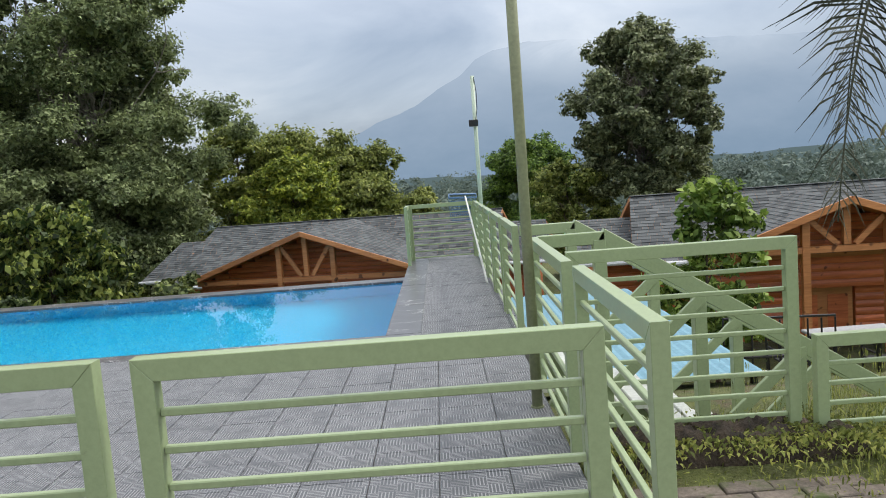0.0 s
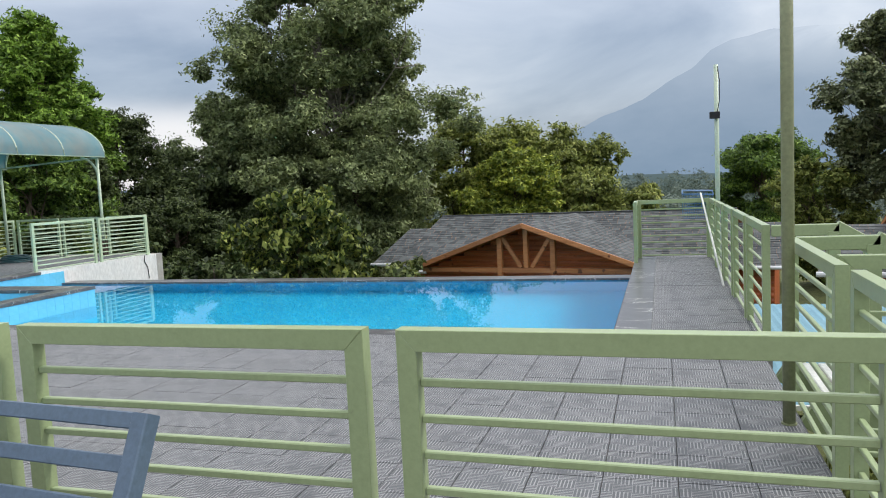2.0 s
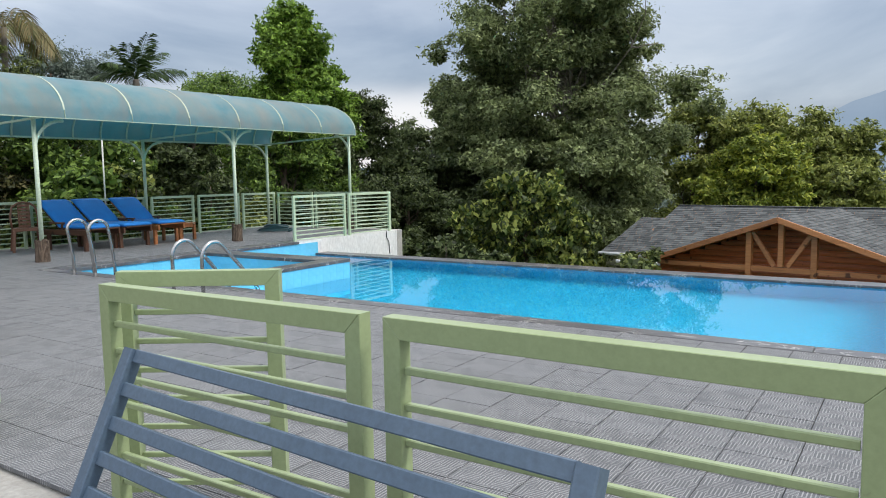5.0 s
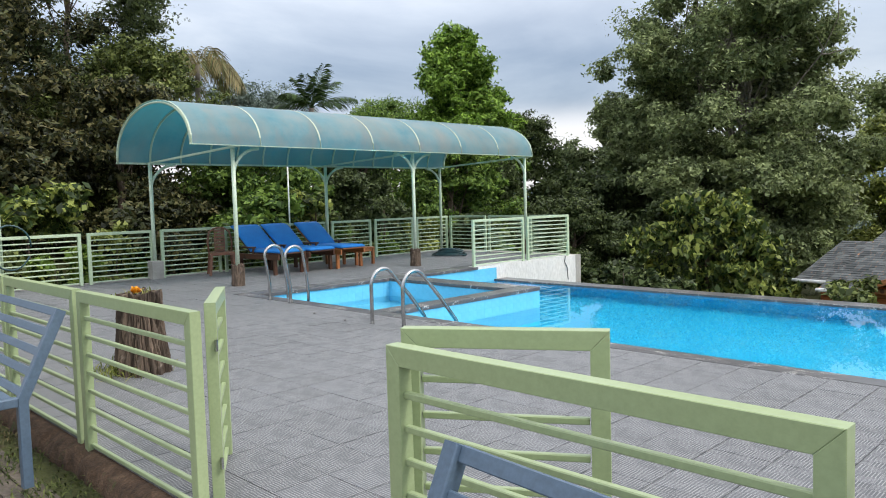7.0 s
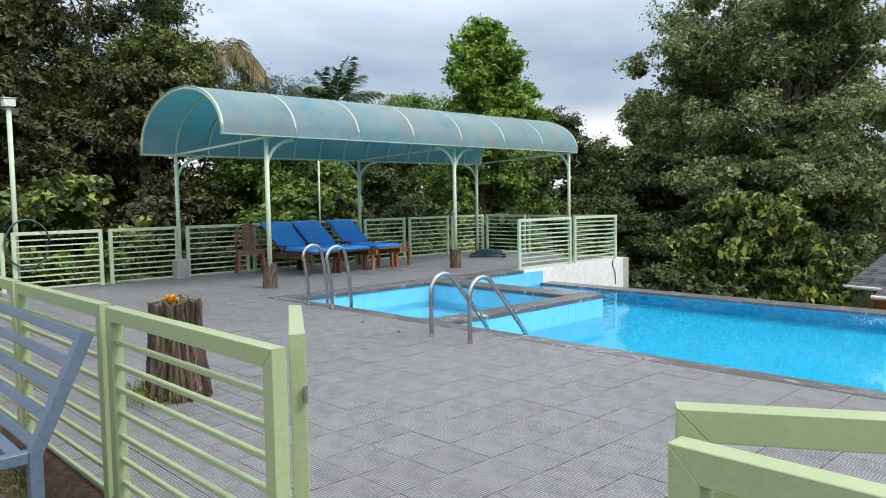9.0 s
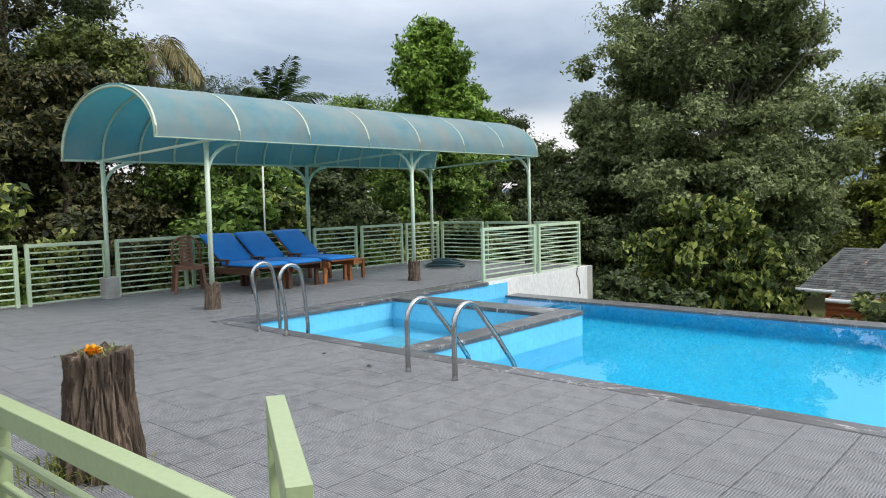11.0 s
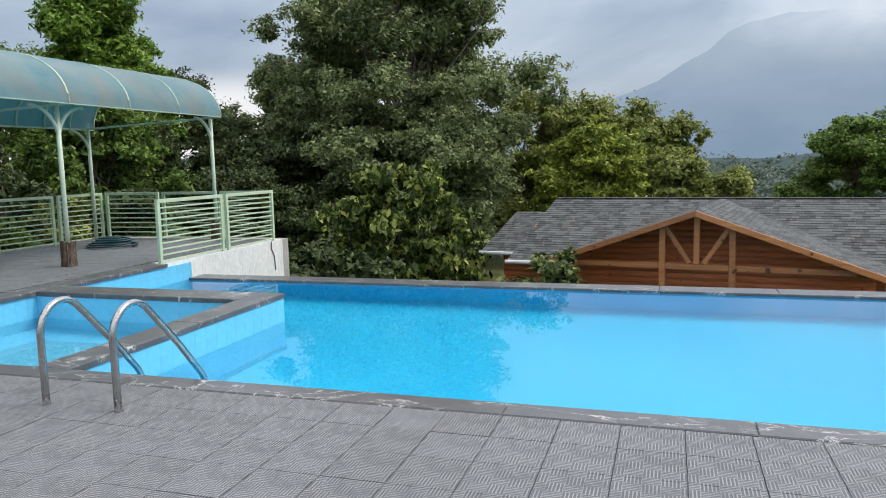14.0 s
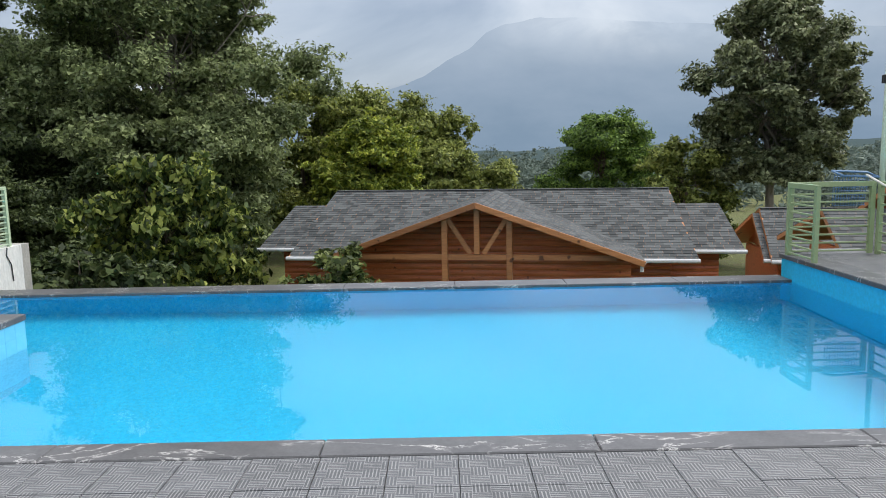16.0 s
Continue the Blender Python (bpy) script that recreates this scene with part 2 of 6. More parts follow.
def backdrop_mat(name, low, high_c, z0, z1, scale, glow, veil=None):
    """Far distance: haze and drifting cloud painted as plain glowing tones by height; veil fades it out."""
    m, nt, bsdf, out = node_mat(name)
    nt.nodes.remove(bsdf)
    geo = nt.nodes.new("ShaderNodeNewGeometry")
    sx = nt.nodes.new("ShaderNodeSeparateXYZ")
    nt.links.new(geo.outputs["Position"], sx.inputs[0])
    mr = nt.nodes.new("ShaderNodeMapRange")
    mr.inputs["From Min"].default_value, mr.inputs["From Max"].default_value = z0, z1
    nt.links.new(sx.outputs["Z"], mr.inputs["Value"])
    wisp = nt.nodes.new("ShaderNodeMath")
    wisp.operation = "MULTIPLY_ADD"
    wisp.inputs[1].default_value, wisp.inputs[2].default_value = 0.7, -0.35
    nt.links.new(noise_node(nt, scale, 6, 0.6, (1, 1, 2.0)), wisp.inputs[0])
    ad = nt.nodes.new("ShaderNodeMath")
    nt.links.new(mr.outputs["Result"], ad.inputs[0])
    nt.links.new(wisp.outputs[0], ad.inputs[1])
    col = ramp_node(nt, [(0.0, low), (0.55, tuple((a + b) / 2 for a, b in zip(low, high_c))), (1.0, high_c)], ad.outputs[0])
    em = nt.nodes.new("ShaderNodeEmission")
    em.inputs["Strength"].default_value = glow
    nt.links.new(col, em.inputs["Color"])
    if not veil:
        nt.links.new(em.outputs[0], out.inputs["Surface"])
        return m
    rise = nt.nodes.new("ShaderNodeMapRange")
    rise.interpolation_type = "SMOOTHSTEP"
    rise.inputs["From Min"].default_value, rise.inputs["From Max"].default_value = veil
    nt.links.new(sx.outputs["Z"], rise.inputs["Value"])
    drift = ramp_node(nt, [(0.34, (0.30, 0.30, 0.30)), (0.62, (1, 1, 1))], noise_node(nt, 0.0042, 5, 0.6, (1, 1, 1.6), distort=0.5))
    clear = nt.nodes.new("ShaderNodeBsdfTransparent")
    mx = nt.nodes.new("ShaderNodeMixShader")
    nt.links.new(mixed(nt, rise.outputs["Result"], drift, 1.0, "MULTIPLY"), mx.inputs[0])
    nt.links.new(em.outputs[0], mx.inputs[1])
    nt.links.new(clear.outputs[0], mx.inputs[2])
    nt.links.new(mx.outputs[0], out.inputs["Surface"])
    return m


def wood_mat(name, light, dark, rough=0.5, along=(0.6, 8, 8)):
    m, nt, bsdf, _ = node_mat(name)
    info = nt.nodes.new("ShaderNodeObjectInfo")
    geo = nt.nodes.new("ShaderNodeNewGeometry")
    grain_ = noise_node(nt, 3.0, 6, 0.6, along, distort=0.6)
    col = ramp_node(nt, [(0.3, dark), (0.7, light)], grain_)
    each = ramp_node(nt, [(0.0, (0.72, 0.72, 0.72)), (1.0, (1.2, 1.2, 1.2))], info.outputs["Random"])
    isl = ramp_node(nt, [(0.0, (0.8, 0.8, 0.8)), (1.0, (1.15, 1.15, 1.15))], geo.outputs["Random Per Island"])
    knots = ramp_node(nt, [(0.70, (1, 1, 1)), (0.76, (0.25, 0.2, 0.18))], noise_node(nt, 5.5, 1, 0.3))
    col = mixed(nt, mixed(nt, mixed(nt, col, each, 1.0, "MULTIPLY"), isl, 1.0, "MULTIPLY"), knots, 1.0, "MULTIPLY")
    nt.links.new(col, bsdf.inputs["Base Color"])
    bsdf.inputs["Roughness"].default_value = rough
    bumped(nt, bsdf, grain_, 0.25, 0.004)
    return m


def glaze_mat():
    """Pale blue glazed tile, each a little different."""
    m, nt, bsdf, _ = node_mat("pale_blue_glazed_tile")
    info = nt.nodes.new("ShaderNodeObjectInfo")
    col = ramp_node(nt, [(0.3, (0.13, 0.50, 0.72)), (0.7, (0.17, 0.56, 0.77))], noise_node(nt, 9.0, 4, 0.6))
    each = ramp_node(nt, [(0.0, (0.96, 0.96, 0.96)), (1.0, (1.03, 1.03, 1.03))], info.outputs["Random"])
    nt.links.new(mixed(nt, col, each, 1.0, "MULTIPLY"), bsdf.inputs["Base Color"])
    bsdf.inputs["Roughness"].default_value = 0.18
    return m


M_GREEN = surface("pale_green_paint", (0.335, 0.41, 0.225), (0.305, 0.38, 0.205), 60, 1.2, 0.33, 0.0, 0.04, 0.001, spots=((0.20, 0.20, 0.13), 26.0, 0.70), vary=0.5)
M_GREEN_W = surface("pale_mint_paint", (0.56, 0.66, 0.52), (0.48, 0.58, 0.45), 50, 3, 0.45, 0.0, 0.15, 0.001, spots=((0.34, 0.33, 0.25), 6.0, 0.68))
M_POLE = surface("weathered_green_pole", (0.29, 0.32, 0.18), (0.215, 0.23, 0.13), 50, 4, 0.5, 0.0, 0.2, 0.001, spots=((0.14, 0.11, 0.07), 14.0, 0.64))
M_MINT_RAIL = surface("worn_mint_fence_paint", (0.52, 0.64, 0.45), (0.44, 0.56, 0.38), 50, 3, 0.45, 0.0, 0.15, 0.001, spots=((0.30, 0.28, 0.2), 7.0, 0.68))
M_TILE = tile_mat()
M_MARBLE = marble_mat()
M_WATER = water_mat()
M_SHEET = sheet_mat()
M_SHINGLE = shingle_mat()
M_POOL = surface("blue_pool_paint", (0.016, 0.475, 0.75), (0.014, 0.445, 0.72), 30, 0.6, 0.4, 0.0, 0.05, 0.001)
M_POOLTILE = surface("pale_blue_pool_tile", (0.16, 0.55, 0.76), (0.12, 0.50, 0.73), 30, 2.0, 0.25, 0.0, 0.05, 0.001)
M_GLAZE = glaze_mat()
M_WHITE = surface("stained_whitewash", (0.78, 0.78, 0.76), (0.62, 0.63, 0.62), 30, 1.2, 0.7, 0.0, 0.3, 0.003, (1, 1, 0.4), spots=((0.38, 0.37, 0.34), 2.2, 0.64))
M_SCREED = surface("grey_cement", (0.27, 0.27, 0.26), (0.19, 0.19, 0.18), 50, 1.5, 0.85, 0.0, 0.4, 0.003)
M_CONC = surface("pale_concrete", (0.42, 0.41, 0.38), (0.28, 0.27, 0.25), 40, 3, 0.85, 0.0, 0.5, 0.004)
M_STEEL = surface("brushed_steel", (0.55, 0.55, 0.54), (0.42, 0.42, 0.42), 80, 4, 0.22, 1.0, 0.05, 0.0005)
M_BLUEPAINT = surface("blue_grey_metal_paint", (0.105, 0.155, 0.22), (0.08, 0.125, 0.185), 60, 3, 0.42, 0.0, 0.12, 0.001, spots=((0.2, 0.2, 0.2), 9.0, 0.74))
M_CUSHION = surface("blue_canvas", (0.010, 0.215, 0.62), (0.008, 0.165, 0.53), 120, 3, 0.8, 0.0, 0.4, 0.002)
M_CABIN = wood_mat("varnished_cabin_pine", (0.68, 0.198, 0.070), (0.40, 0.100, 0.036), 0.42)
M_BEAM = wood_mat("varnished_pine_beam", (0.52, 0.225, 0.085), (0.34, 0.13, 0.045), 0.42)
M_LOUNGE = wood_mat("varnished_lounger_wood", (0.42, 0.17, 0.06), (0.22, 0.075, 0.025), 0.4)
M_DARKWOOD = wood_mat("dark_lounger_wood", (0.10, 0.045, 0.022), (0.05, 0.02, 0.012), 0.45)
M_CHAIR = surface("brown_plastic", (0.20, 0.09, 0.05), (0.14, 0.06, 0.035), 60, 4, 0.4, 0.0, 0.1, 0.001)
M_BARK = surface("grey_brown_bark", (0.20, 0.155, 0.12), (0.085, 0.06, 0.045), 14, 2.2, 0.95, 0.0, 1.0, 0.02, (1, 1, 0.25))
M_STUMP = surface("weathered_stump_wood", (0.175, 0.128, 0.093), (0.030, 0.021, 0.016), 34, 9, 0.95, 0.0, 1.0, 0.02, (1, 1, 0.13), spots=((0.30, 0.25, 0.20), 11.0, 0.60), vary=2.2)
M_BARK_PALE = surface("pale_bark", (0.30, 0.27, 0.23), (0.16, 0.14, 0.115), 14, 1.5, 0.9, 0.0, 0.8, 0.01, (1, 1, 0.3))
M_HOSE = surface("green_rubber_hose", (0.02, 0.075, 0.085), (0.012, 0.045, 0.055), 60, 5, 0.45)
M_GRASS = surface("rough_grass_ground", (0.15, 0.17, 0.045), (0.075, 0.085, 0.028), 46, 4.0, 0.95, 0.0, 1.0, 0.03, spots=((0.13, 0.095, 0.06), 2.6, 0.56), vary=1.8)
M_EARTH = surface("brown_earth", (0.19, 0.115, 0.068), (0.06, 0.036, 0.022), 70, 12, 0.95, 0.0, 1.0, 0.02, spots=((0.075, 0.10, 0.03), 8.0, 0.60), vary=2.4)
M_PAVER = surface("old_brick_paver", (0.22, 0.18, 0.145), (0.10, 0.085, 0.068), 60, 7, 0.9, 0.0, 0.8, 0.005, spots=((0.075, 0.095, 0.03), 4.5, 0.56), vary=1.8)
M_MOSS = surface("mossy_stone", (0.105, 0.075, 0.050), (0.020, 0.016, 0.012), 60, 13, 0.95, 0.0, 1.0, 0.02, spots=((0.10, 0.13, 0.03), 9.0, 0.55), vary=2.0)
M_GUTTER = surface("white_plastic_gutter", (0.72, 0.73, 0.74), (0.62, 0.63, 0.64), 30, 3, 0.4, 0.0, 0.05, 0.001)
M_DARK = surface("black_iron", (0.03, 0.03, 0.032), (0.018, 0.018, 0.02), 60, 4, 0.5, 0.3)
M_SKIM = surface("blue_plastic", (0.10, 0.22, 0.40), (0.08, 0.18, 0.34), 40, 4, 0.4)
M_WHITEPAINT = surface("white_painted_wood", (0.74, 0.75, 0.70), (0.58, 0.60, 0.55), 40, 4, 0.5, 0.0, 0.3, 0.002)
M_BLUEROOF = surface("pale_blue_sheet", (0.18, 0.35, 0.43), (0.14, 0.29, 0.38), 20, 1.0, 0.75, 0.0, 0.1, 0.002)
M_GLASS_DARK = surface("dark_window_pane", (0.02, 0.022, 0.025), (0.012, 0.013, 0.015), 10, 2, 0.06)
M_FLOWER = surface("orange_petals", (0.86, 0.43, 0.02), (0.78, 0.31, 0.01), 50, 6, 0.6)
M_DUSTPIPE = surface("grey_pipe", (0.4, 0.4, 0.4), (0.3, 0.3, 0.3), 30, 3, 0.5)
L_OLIVE = leaf_mat("olive_leaves", [(0.135, 0.170, 0.048), (0.220, 0.270, 0.072), (0.325, 0.355, 0.105)], 0.34)
L_LIMESHRUB = leaf_mat("fresh_green_leaves", [(0.10, 0.17, 0.03), (0.17, 0.27, 0.05), (0.27, 0.36, 0.08)], 0.35, 0.42)
L_DARK = leaf_mat("dark_tree_leaves", [(0.044, 0.066, 0.027), (0.072, 0.103, 0.038), (0.109, 0.142, 0.055)], 0.28)
L_BLUE = leaf_mat("grey_green_leaves", [(0.140, 0.180, 0.085), (0.215, 0.268, 0.125), (0.300, 0.355, 0.175)], 0.36)
L_TALL = leaf_mat("glossy_dark_leaves", [(0.105, 0.128, 0.068), (0.170, 0.202, 0.105), (0.280, 0.310, 0.180)], 0.28, 0.38)
L_MID = leaf_mat("mid_green_leaves", [(0.070, 0.130, 0.033), (0.130, 0.220, 0.050), (0.200, 0.300, 0.060)], 0.3)
L_LIME = leaf_mat("yellow_green_leaves", [(0.145, 0.205, 0.036), (0.265, 0.335, 0.056), (0.42, 0.455, 0.082)], 0.3)
L_SHRUB = leaf_mat("broad_shrub_leaves", [(0.040, 0.070, 0.019), (0.100, 0.150, 0.038), (0.310, 0.350, 0.090)], 0.3, 0.42)
L_BROWN = leaf_mat("vine_leaves", [(0.022, 0.028, 0.013), (0.040, 0.050, 0.020), (0.070, 0.082, 0.030), (0.125, 0.115, 0.046)], 0.2)
L_OLIVED = leaf_mat("creeper_leaves", [(0.060, 0.084, 0.027), (0.115, 0.150, 0.043), (0.190, 0.225, 0.070)], 0.28)
L_PALM = leaf_mat("palm_leaflets", [(0.02, 0.045, 0.015), (0.035, 0.07, 0.022), (0.06, 0.10, 0.03)], 0.2, 0.5)
L_DRYPALM = leaf_mat("dry_palm_leaflets", [(0.160, 0.136, 0.064), (0.256, 0.208, 0.096), (0.144, 0.160, 0.072)], 0.2, 0.5)
L_GREYPALM = leaf_mat("grey_palm_leaflets", [(0.04, 0.045, 0.036), (0.065, 0.072, 0.056), (0.11, 0.11, 0.09)], 0.1, 0.4)
L_GRASS = leaf_mat("grass_blades", [(0.15, 0.18, 0.045), (0.24, 0.28, 0.07), (0.36, 0.37, 0.11)], 0.35, 0.6, 0.6)
L_BRIGHT = leaf_mat("bright_green_leaves", [(0.096, 0.180, 0.031), (0.174, 0.300, 0.048), (0.264, 0.408, 0.072)], 0.38)
# pale bluish, low-contrast tones: distance haze painted into the leaf colour
L_FAR = leaf_mat("haze_tinted_far_leaves", [(0.130, 0.172, 0.158), (0.150, 0.193, 0.176), (0.172, 0.215, 0.196)], 0.2, 0.8, 0.9)


# ---------------------------------------------------------------- mesh tools
class Mesh:
    """Collects vertices and faces for one mesh."""

    def __init__(self):
        self.v, self.f = [], []

    def add(self, verts, faces):
        k = len(self.v)
        self.v.extend(tuple(p) for p in verts)
        self.f.extend(tuple(i + k for i in face) for face in faces)
        return self

    def box(self, lo, hi, c=0.0):
        """An upright box; c cuts the edges of its top."""
        (x0, y0, z0), (x1, y1, z1) = lo, hi
        if c <= 0:
            return self.add([(x0, y0, z0), (x1, y0, z0), (x1, y1, z0), (x0, y1, z0), (x0, y0, z1), (x1, y0, z1), (x1, y1, z1), (x0, y1, z1)],
                            [(3, 2, 1, 0), (4, 5, 6, 7), (0, 1, 5, 4), (1, 2, 6, 5), (2, 3, 7, 6), (3, 0, 4, 7)])
        return self.add([(x0, y0, z0), (x1, y0, z0), (x1, y1, z0), (x0, y1, z0), (x0, y0, z1 - c), (x1, y0, z1 - c), (x1, y1, z1 - c), (x0, y1, z1 - c),
                         (x0 + c, y0 + c, z1), (x1 - c, y0 + c, z1), (x1 - c, y1 - c, z1), (x0 + c, y1 - c, z1)],
                        [(3, 2, 1, 0), (0, 1, 5, 4), (1, 2, 6, 5), (2, 3, 7, 6), (3, 0, 4, 7), (4, 5, 9, 8), (5, 6, 10, 9), (6, 7, 11, 10), (7, 4, 8, 11), (8, 9, 10, 11)])

    def beam(self, a, b, w, h, c=0.004, up=(0, 0, 1)):
        """A bar from a to b, w across and h high, with cut edges."""
        a, b = Vector(a), Vector(b)
        d = (b - a).normalized()
        up = Vector(up)
        if abs(d.dot(up)) > 0.98:
            up = Vector((0, 1, 0))
        s = d.cross(up).normalized()
        u = s.cross(d)
        w, h = w / 2, h / 2
        ring = [(-w + c, -h), (w - c, -h), (w, -h + c), (w, h - c), (w - c, h), (-w + c, h), (-w, h - c), (-w, -h + c)]
        vs = [p + s * x + u * y for p in (a, b) for x, y in ring]
        fs = [(i, (i + 1) % 8, 8 + (i + 1) % 8, 8 + i) for i in range(8)] + [tuple(range(7, -1, -1)), tuple(range(8, 16))]
        return self.add(vs, fs)

    def tube(self, pts, r, n=10, r_end=None, caps=True):
        """A round bar along points; the radius may taper to r_end."""
        pts = [Vector(p) for p in pts]
        m = len(pts)
        up = Vector((0, 0, 1)) if abs((pts[-1] - pts[0]).normalized().z) < 0.9 else Vector((1, 0, 0))
        vs, s = [], None
        for i, p in enumerate(pts):
            d = (pts[min(m - 1, i + 1)] - pts[max(0, i - 1)]).normalized()
            s = d.cross(up) if s is None else s - d * s.dot(d)
            if s.length < 1e-4:
                s = d.cross(Vector((0, 1, 0)))
            s.normalize()
            u = s.cross(d)
            rr = r if r_end is None else r + (r_end - r) * i / (m - 1)
            vs += [p + (s * math.cos(2 * math.pi * j / n) + u * math.sin(2 * math.pi * j / n)) * rr for j in range(n)]
        fs = [(i * n + j, i * n + (j + 1) % n, (i + 1) * n + (j + 1) % n, (i + 1) * n + j) for i in range(m - 1) for j in range(n)]
        if caps:
            fs += [tuple(range(n - 1, -1, -1)), tuple(range((m - 1) * n, m * n))]
        return self.add(vs, fs)

    def data(self, name, smooth=False):
        me = bpy.data.meshes.new(name)
        me.from_pydata(self.v, [], self.f)
        if smooth:
            me.polygons.foreach_set("use_smooth", [True] * len(me.polygons))
        me.update()
        return me


def part(name, mesh, material, parent=None, label="", smooth=False, kind=""):
    """Links a mesh as ONE object, under a thing or a part."""
    me = mesh if isinstance(mesh, bpy.types.Mesh) else mesh.data(name, smooth)
    if not me.materials:
        me.materials.append(material)
    ob = new(name, me)
    if parent is not None:
        ob.parent = parent
    return tagged(ob, label=label, kind=kind)


def thing(name, label, category, m=None, group=""):
    e = new(name)
    e.empty_display_size = 0.1
    if m is not None:
        e.matrix_basis = m
    return tagged(e, label, category, group)


def setting(name, mesh, material, label, category, smooth=False):
    return tagged(part(name, mesh, material, smooth=smooth), label, category, kind="structure")


# ---------------------------------------------------------------- ground
def smooth(a, b, x):
    t = max(0.0, min(1.0, (x - a) / (b - a)))
    return t * t * (3 - 2 * t)


def ground_z(x, y):
    """Height of the land: a paved apron, a bank falling to the cabins, a wooded rise beyond the sun deck."""
    apron = -0.15
    fall = -0.15 - 0.75 * smooth(3.6, 6.2, y) - 2.2 * smooth(6.5, 14.0, y) - 1.0 * smooth(15, 24, y)
    if x < -0.2 and y > 2.35:
        fall = min(fall, -0.2 - 3.9 * smooth(-0.2, -1.0, x) * 1.0)
        fall = max(fall, -4.1)
    z = apron if y < 2.2 else fall
    if x < -15.8:
        rise = -0.7 + 3.2 * smooth(-18, -34, x) + 4.0 * smooth(-30, -60, x)
        z = rise * smooth(26, 14, y) + min(z, -2.6) * (1 - smooth(26, 14, y)) if y > 2.2 else max(z, rise * smooth(-4, 2.2, y))
    far = smooth(60, 160, math.hypot(x, y - 20))
    z = z * (1 - far) + (-9.0) * far
    return z + 0.05 * noise.noise(Vector((x * 0.4, y * 0.4, 0))) * smooth(0, 6, abs(y))


def axis_steps(edges):
    out = []
    for a, b, s in edges:
        n = max(1, round((b - a) / s))
        out += [a + (b - a) * i / n for i in range(n)]
    return out + [edges[-1][1]]


gx = axis_steps([(-3000, -200, 400), (-200, -60, 20), (-60, -16.0, 2.5), (-16.0, -15.7, 0.15), (-15.7, -0.9, 1.8), (-0.9, 4, 0.2), (4, 20, 1.2), (20, 60, 5), (60, 200, 20), (200, 3000, 400)])
gy = axis_steps([(-200, -20, 30), (-20, 1.4, 2), (1.4, 7, 0.2), (7, 30, 1.0), (30, 60, 4), (60, 200, 20), (200, 3500, 400)])
land = Mesh()
land.v = [(x, y, ground_z(x, y)) for y in gy for x in gx]
nx = len(gx)
land.f = [(j * nx + i, j * nx + i + 1, (j + 1) * nx + i + 1, (j + 1) * nx + i) for j in range(len(gy) - 1) for i in range(nx - 1)]
setting("ground", land, M_GRASS, "rough grass and earth falling away behind the pool", "ground", smooth=True)

# ---------------------------------------------------------------- pool and deck
DECK_X0, DECK_X1, DECK_Y0 = -15.65, 0.02, 2.41
POOL_L, POOL_R, POOL_N, POOL_F = -11.60, -0.99, 6.36, 11.60
WATER_Z, RIM_Z, FLOOR_Z = -0.30, -0.27, -1.34
KID_R, KID_F, DIV, DIV_Y = -8.98, 8.88, 0.27, 0.38
COP_N0 = 6.19

slab = Mesh()
slab.box((DECK_X0, DECK_Y0, -0.35), (DECK_X1, COP_N0, -0.012))
slab.box((DECK_X0, COP_N0, -0.35), (POOL_L - 0.30, 14.35, -0.012))
slab.box((-0.72, COP_N0, -0.35), (0.14, 12.15, -0.012))
setting("floor_deck_slab", slab, M_SCREED, "grey cement bed under the deck tiles", "floor")

walls = Mesh()
walls.box((POOL_L - 0.28, POOL_N, -2.2), (POOL_L, POOL_F + 0.05, -0.05))
setting("wall_pool_sides", walls, M_POOLTILE, "pale blue tiled pool walls", "pool wall")
walls = Mesh()
walls.box((POOL_R, POOL_N, -2.2), (POOL_R + 0.27, POOL_F + 0.25, -0.05))
walls.box((POOL_L, POOL_N - 0.26, -2.2), (POOL_R, POOL_N, -0.05))
setting("wall_pool_near", walls, M_POOL, "smooth blue painted pool walls", "pool wall")
rim = Mesh().box((POOL_L, POOL_F, -4.2), (POOL_R, POOL_F + 0.30, RIM_Z - 0.03))
setting("wall_pool_far", rim, M_POOL, "blue painted overflow wall of the pool", "pool wall")
bed = Mesh().box((POOL_L, POOL_N, FLOOR_Z - 0.2), (POOL_R, POOL_F, FLOOR_Z))
setting("floor_pool", bed, M_POOL, "bright blue painted pool floor", "pool floor")
kid = Mesh().box((POOL_L, POOL_N, FLOOR_Z), (KID_R, KID_F, -0.82))
setting("floor_paddling_pool", kid, M_POOLTILE, "shallow blue floor of the paddling pool", "pool floor")
divider = Mesh()
divider.box((KID_R, POOL_N, FLOOR_Z), (KID_R + DIV, KID_F + DIV_Y, -0.05))
divider.box((POOL_L, KID_F, FLOOR_Z), (KID_R, KID_F + DIV_Y, -0.05))
setting("wall_paddling_pool", divider, M_POOLTILE, "pale blue tiled wall between the two pools", "pool wall")
water = Mesh()
water.add([(KID_R + DIV, POOL_N, WATER_Z), (POOL_R, POOL_N, WATER_Z), (POOL_R, POOL_F, WATER_Z), (KID_R + DIV, POOL_F, WATER_Z)], [(0, 1, 2, 3)])
water.add([(POOL_L, KID_F + DIV_Y, WATER_Z), (KID_R + DIV, KID_F + DIV_Y, WATER_Z), (KID_R + DIV, POOL_F, WATER_Z), (POOL_L, POOL_F, WATER_Z)], [(0, 1, 2, 3)])
water.add([(POOL_L, POOL_N, WATER_Z), (KID_R, POOL_N, WATER_Z), (KID_R, KID_F, WATER_Z), (POOL_L, KID_F, WATER_Z)], [(0, 1, 2, 3)])
pool_water = setting("water", water, M_WATER, "clear still pool water mirroring trees and sky", "water")
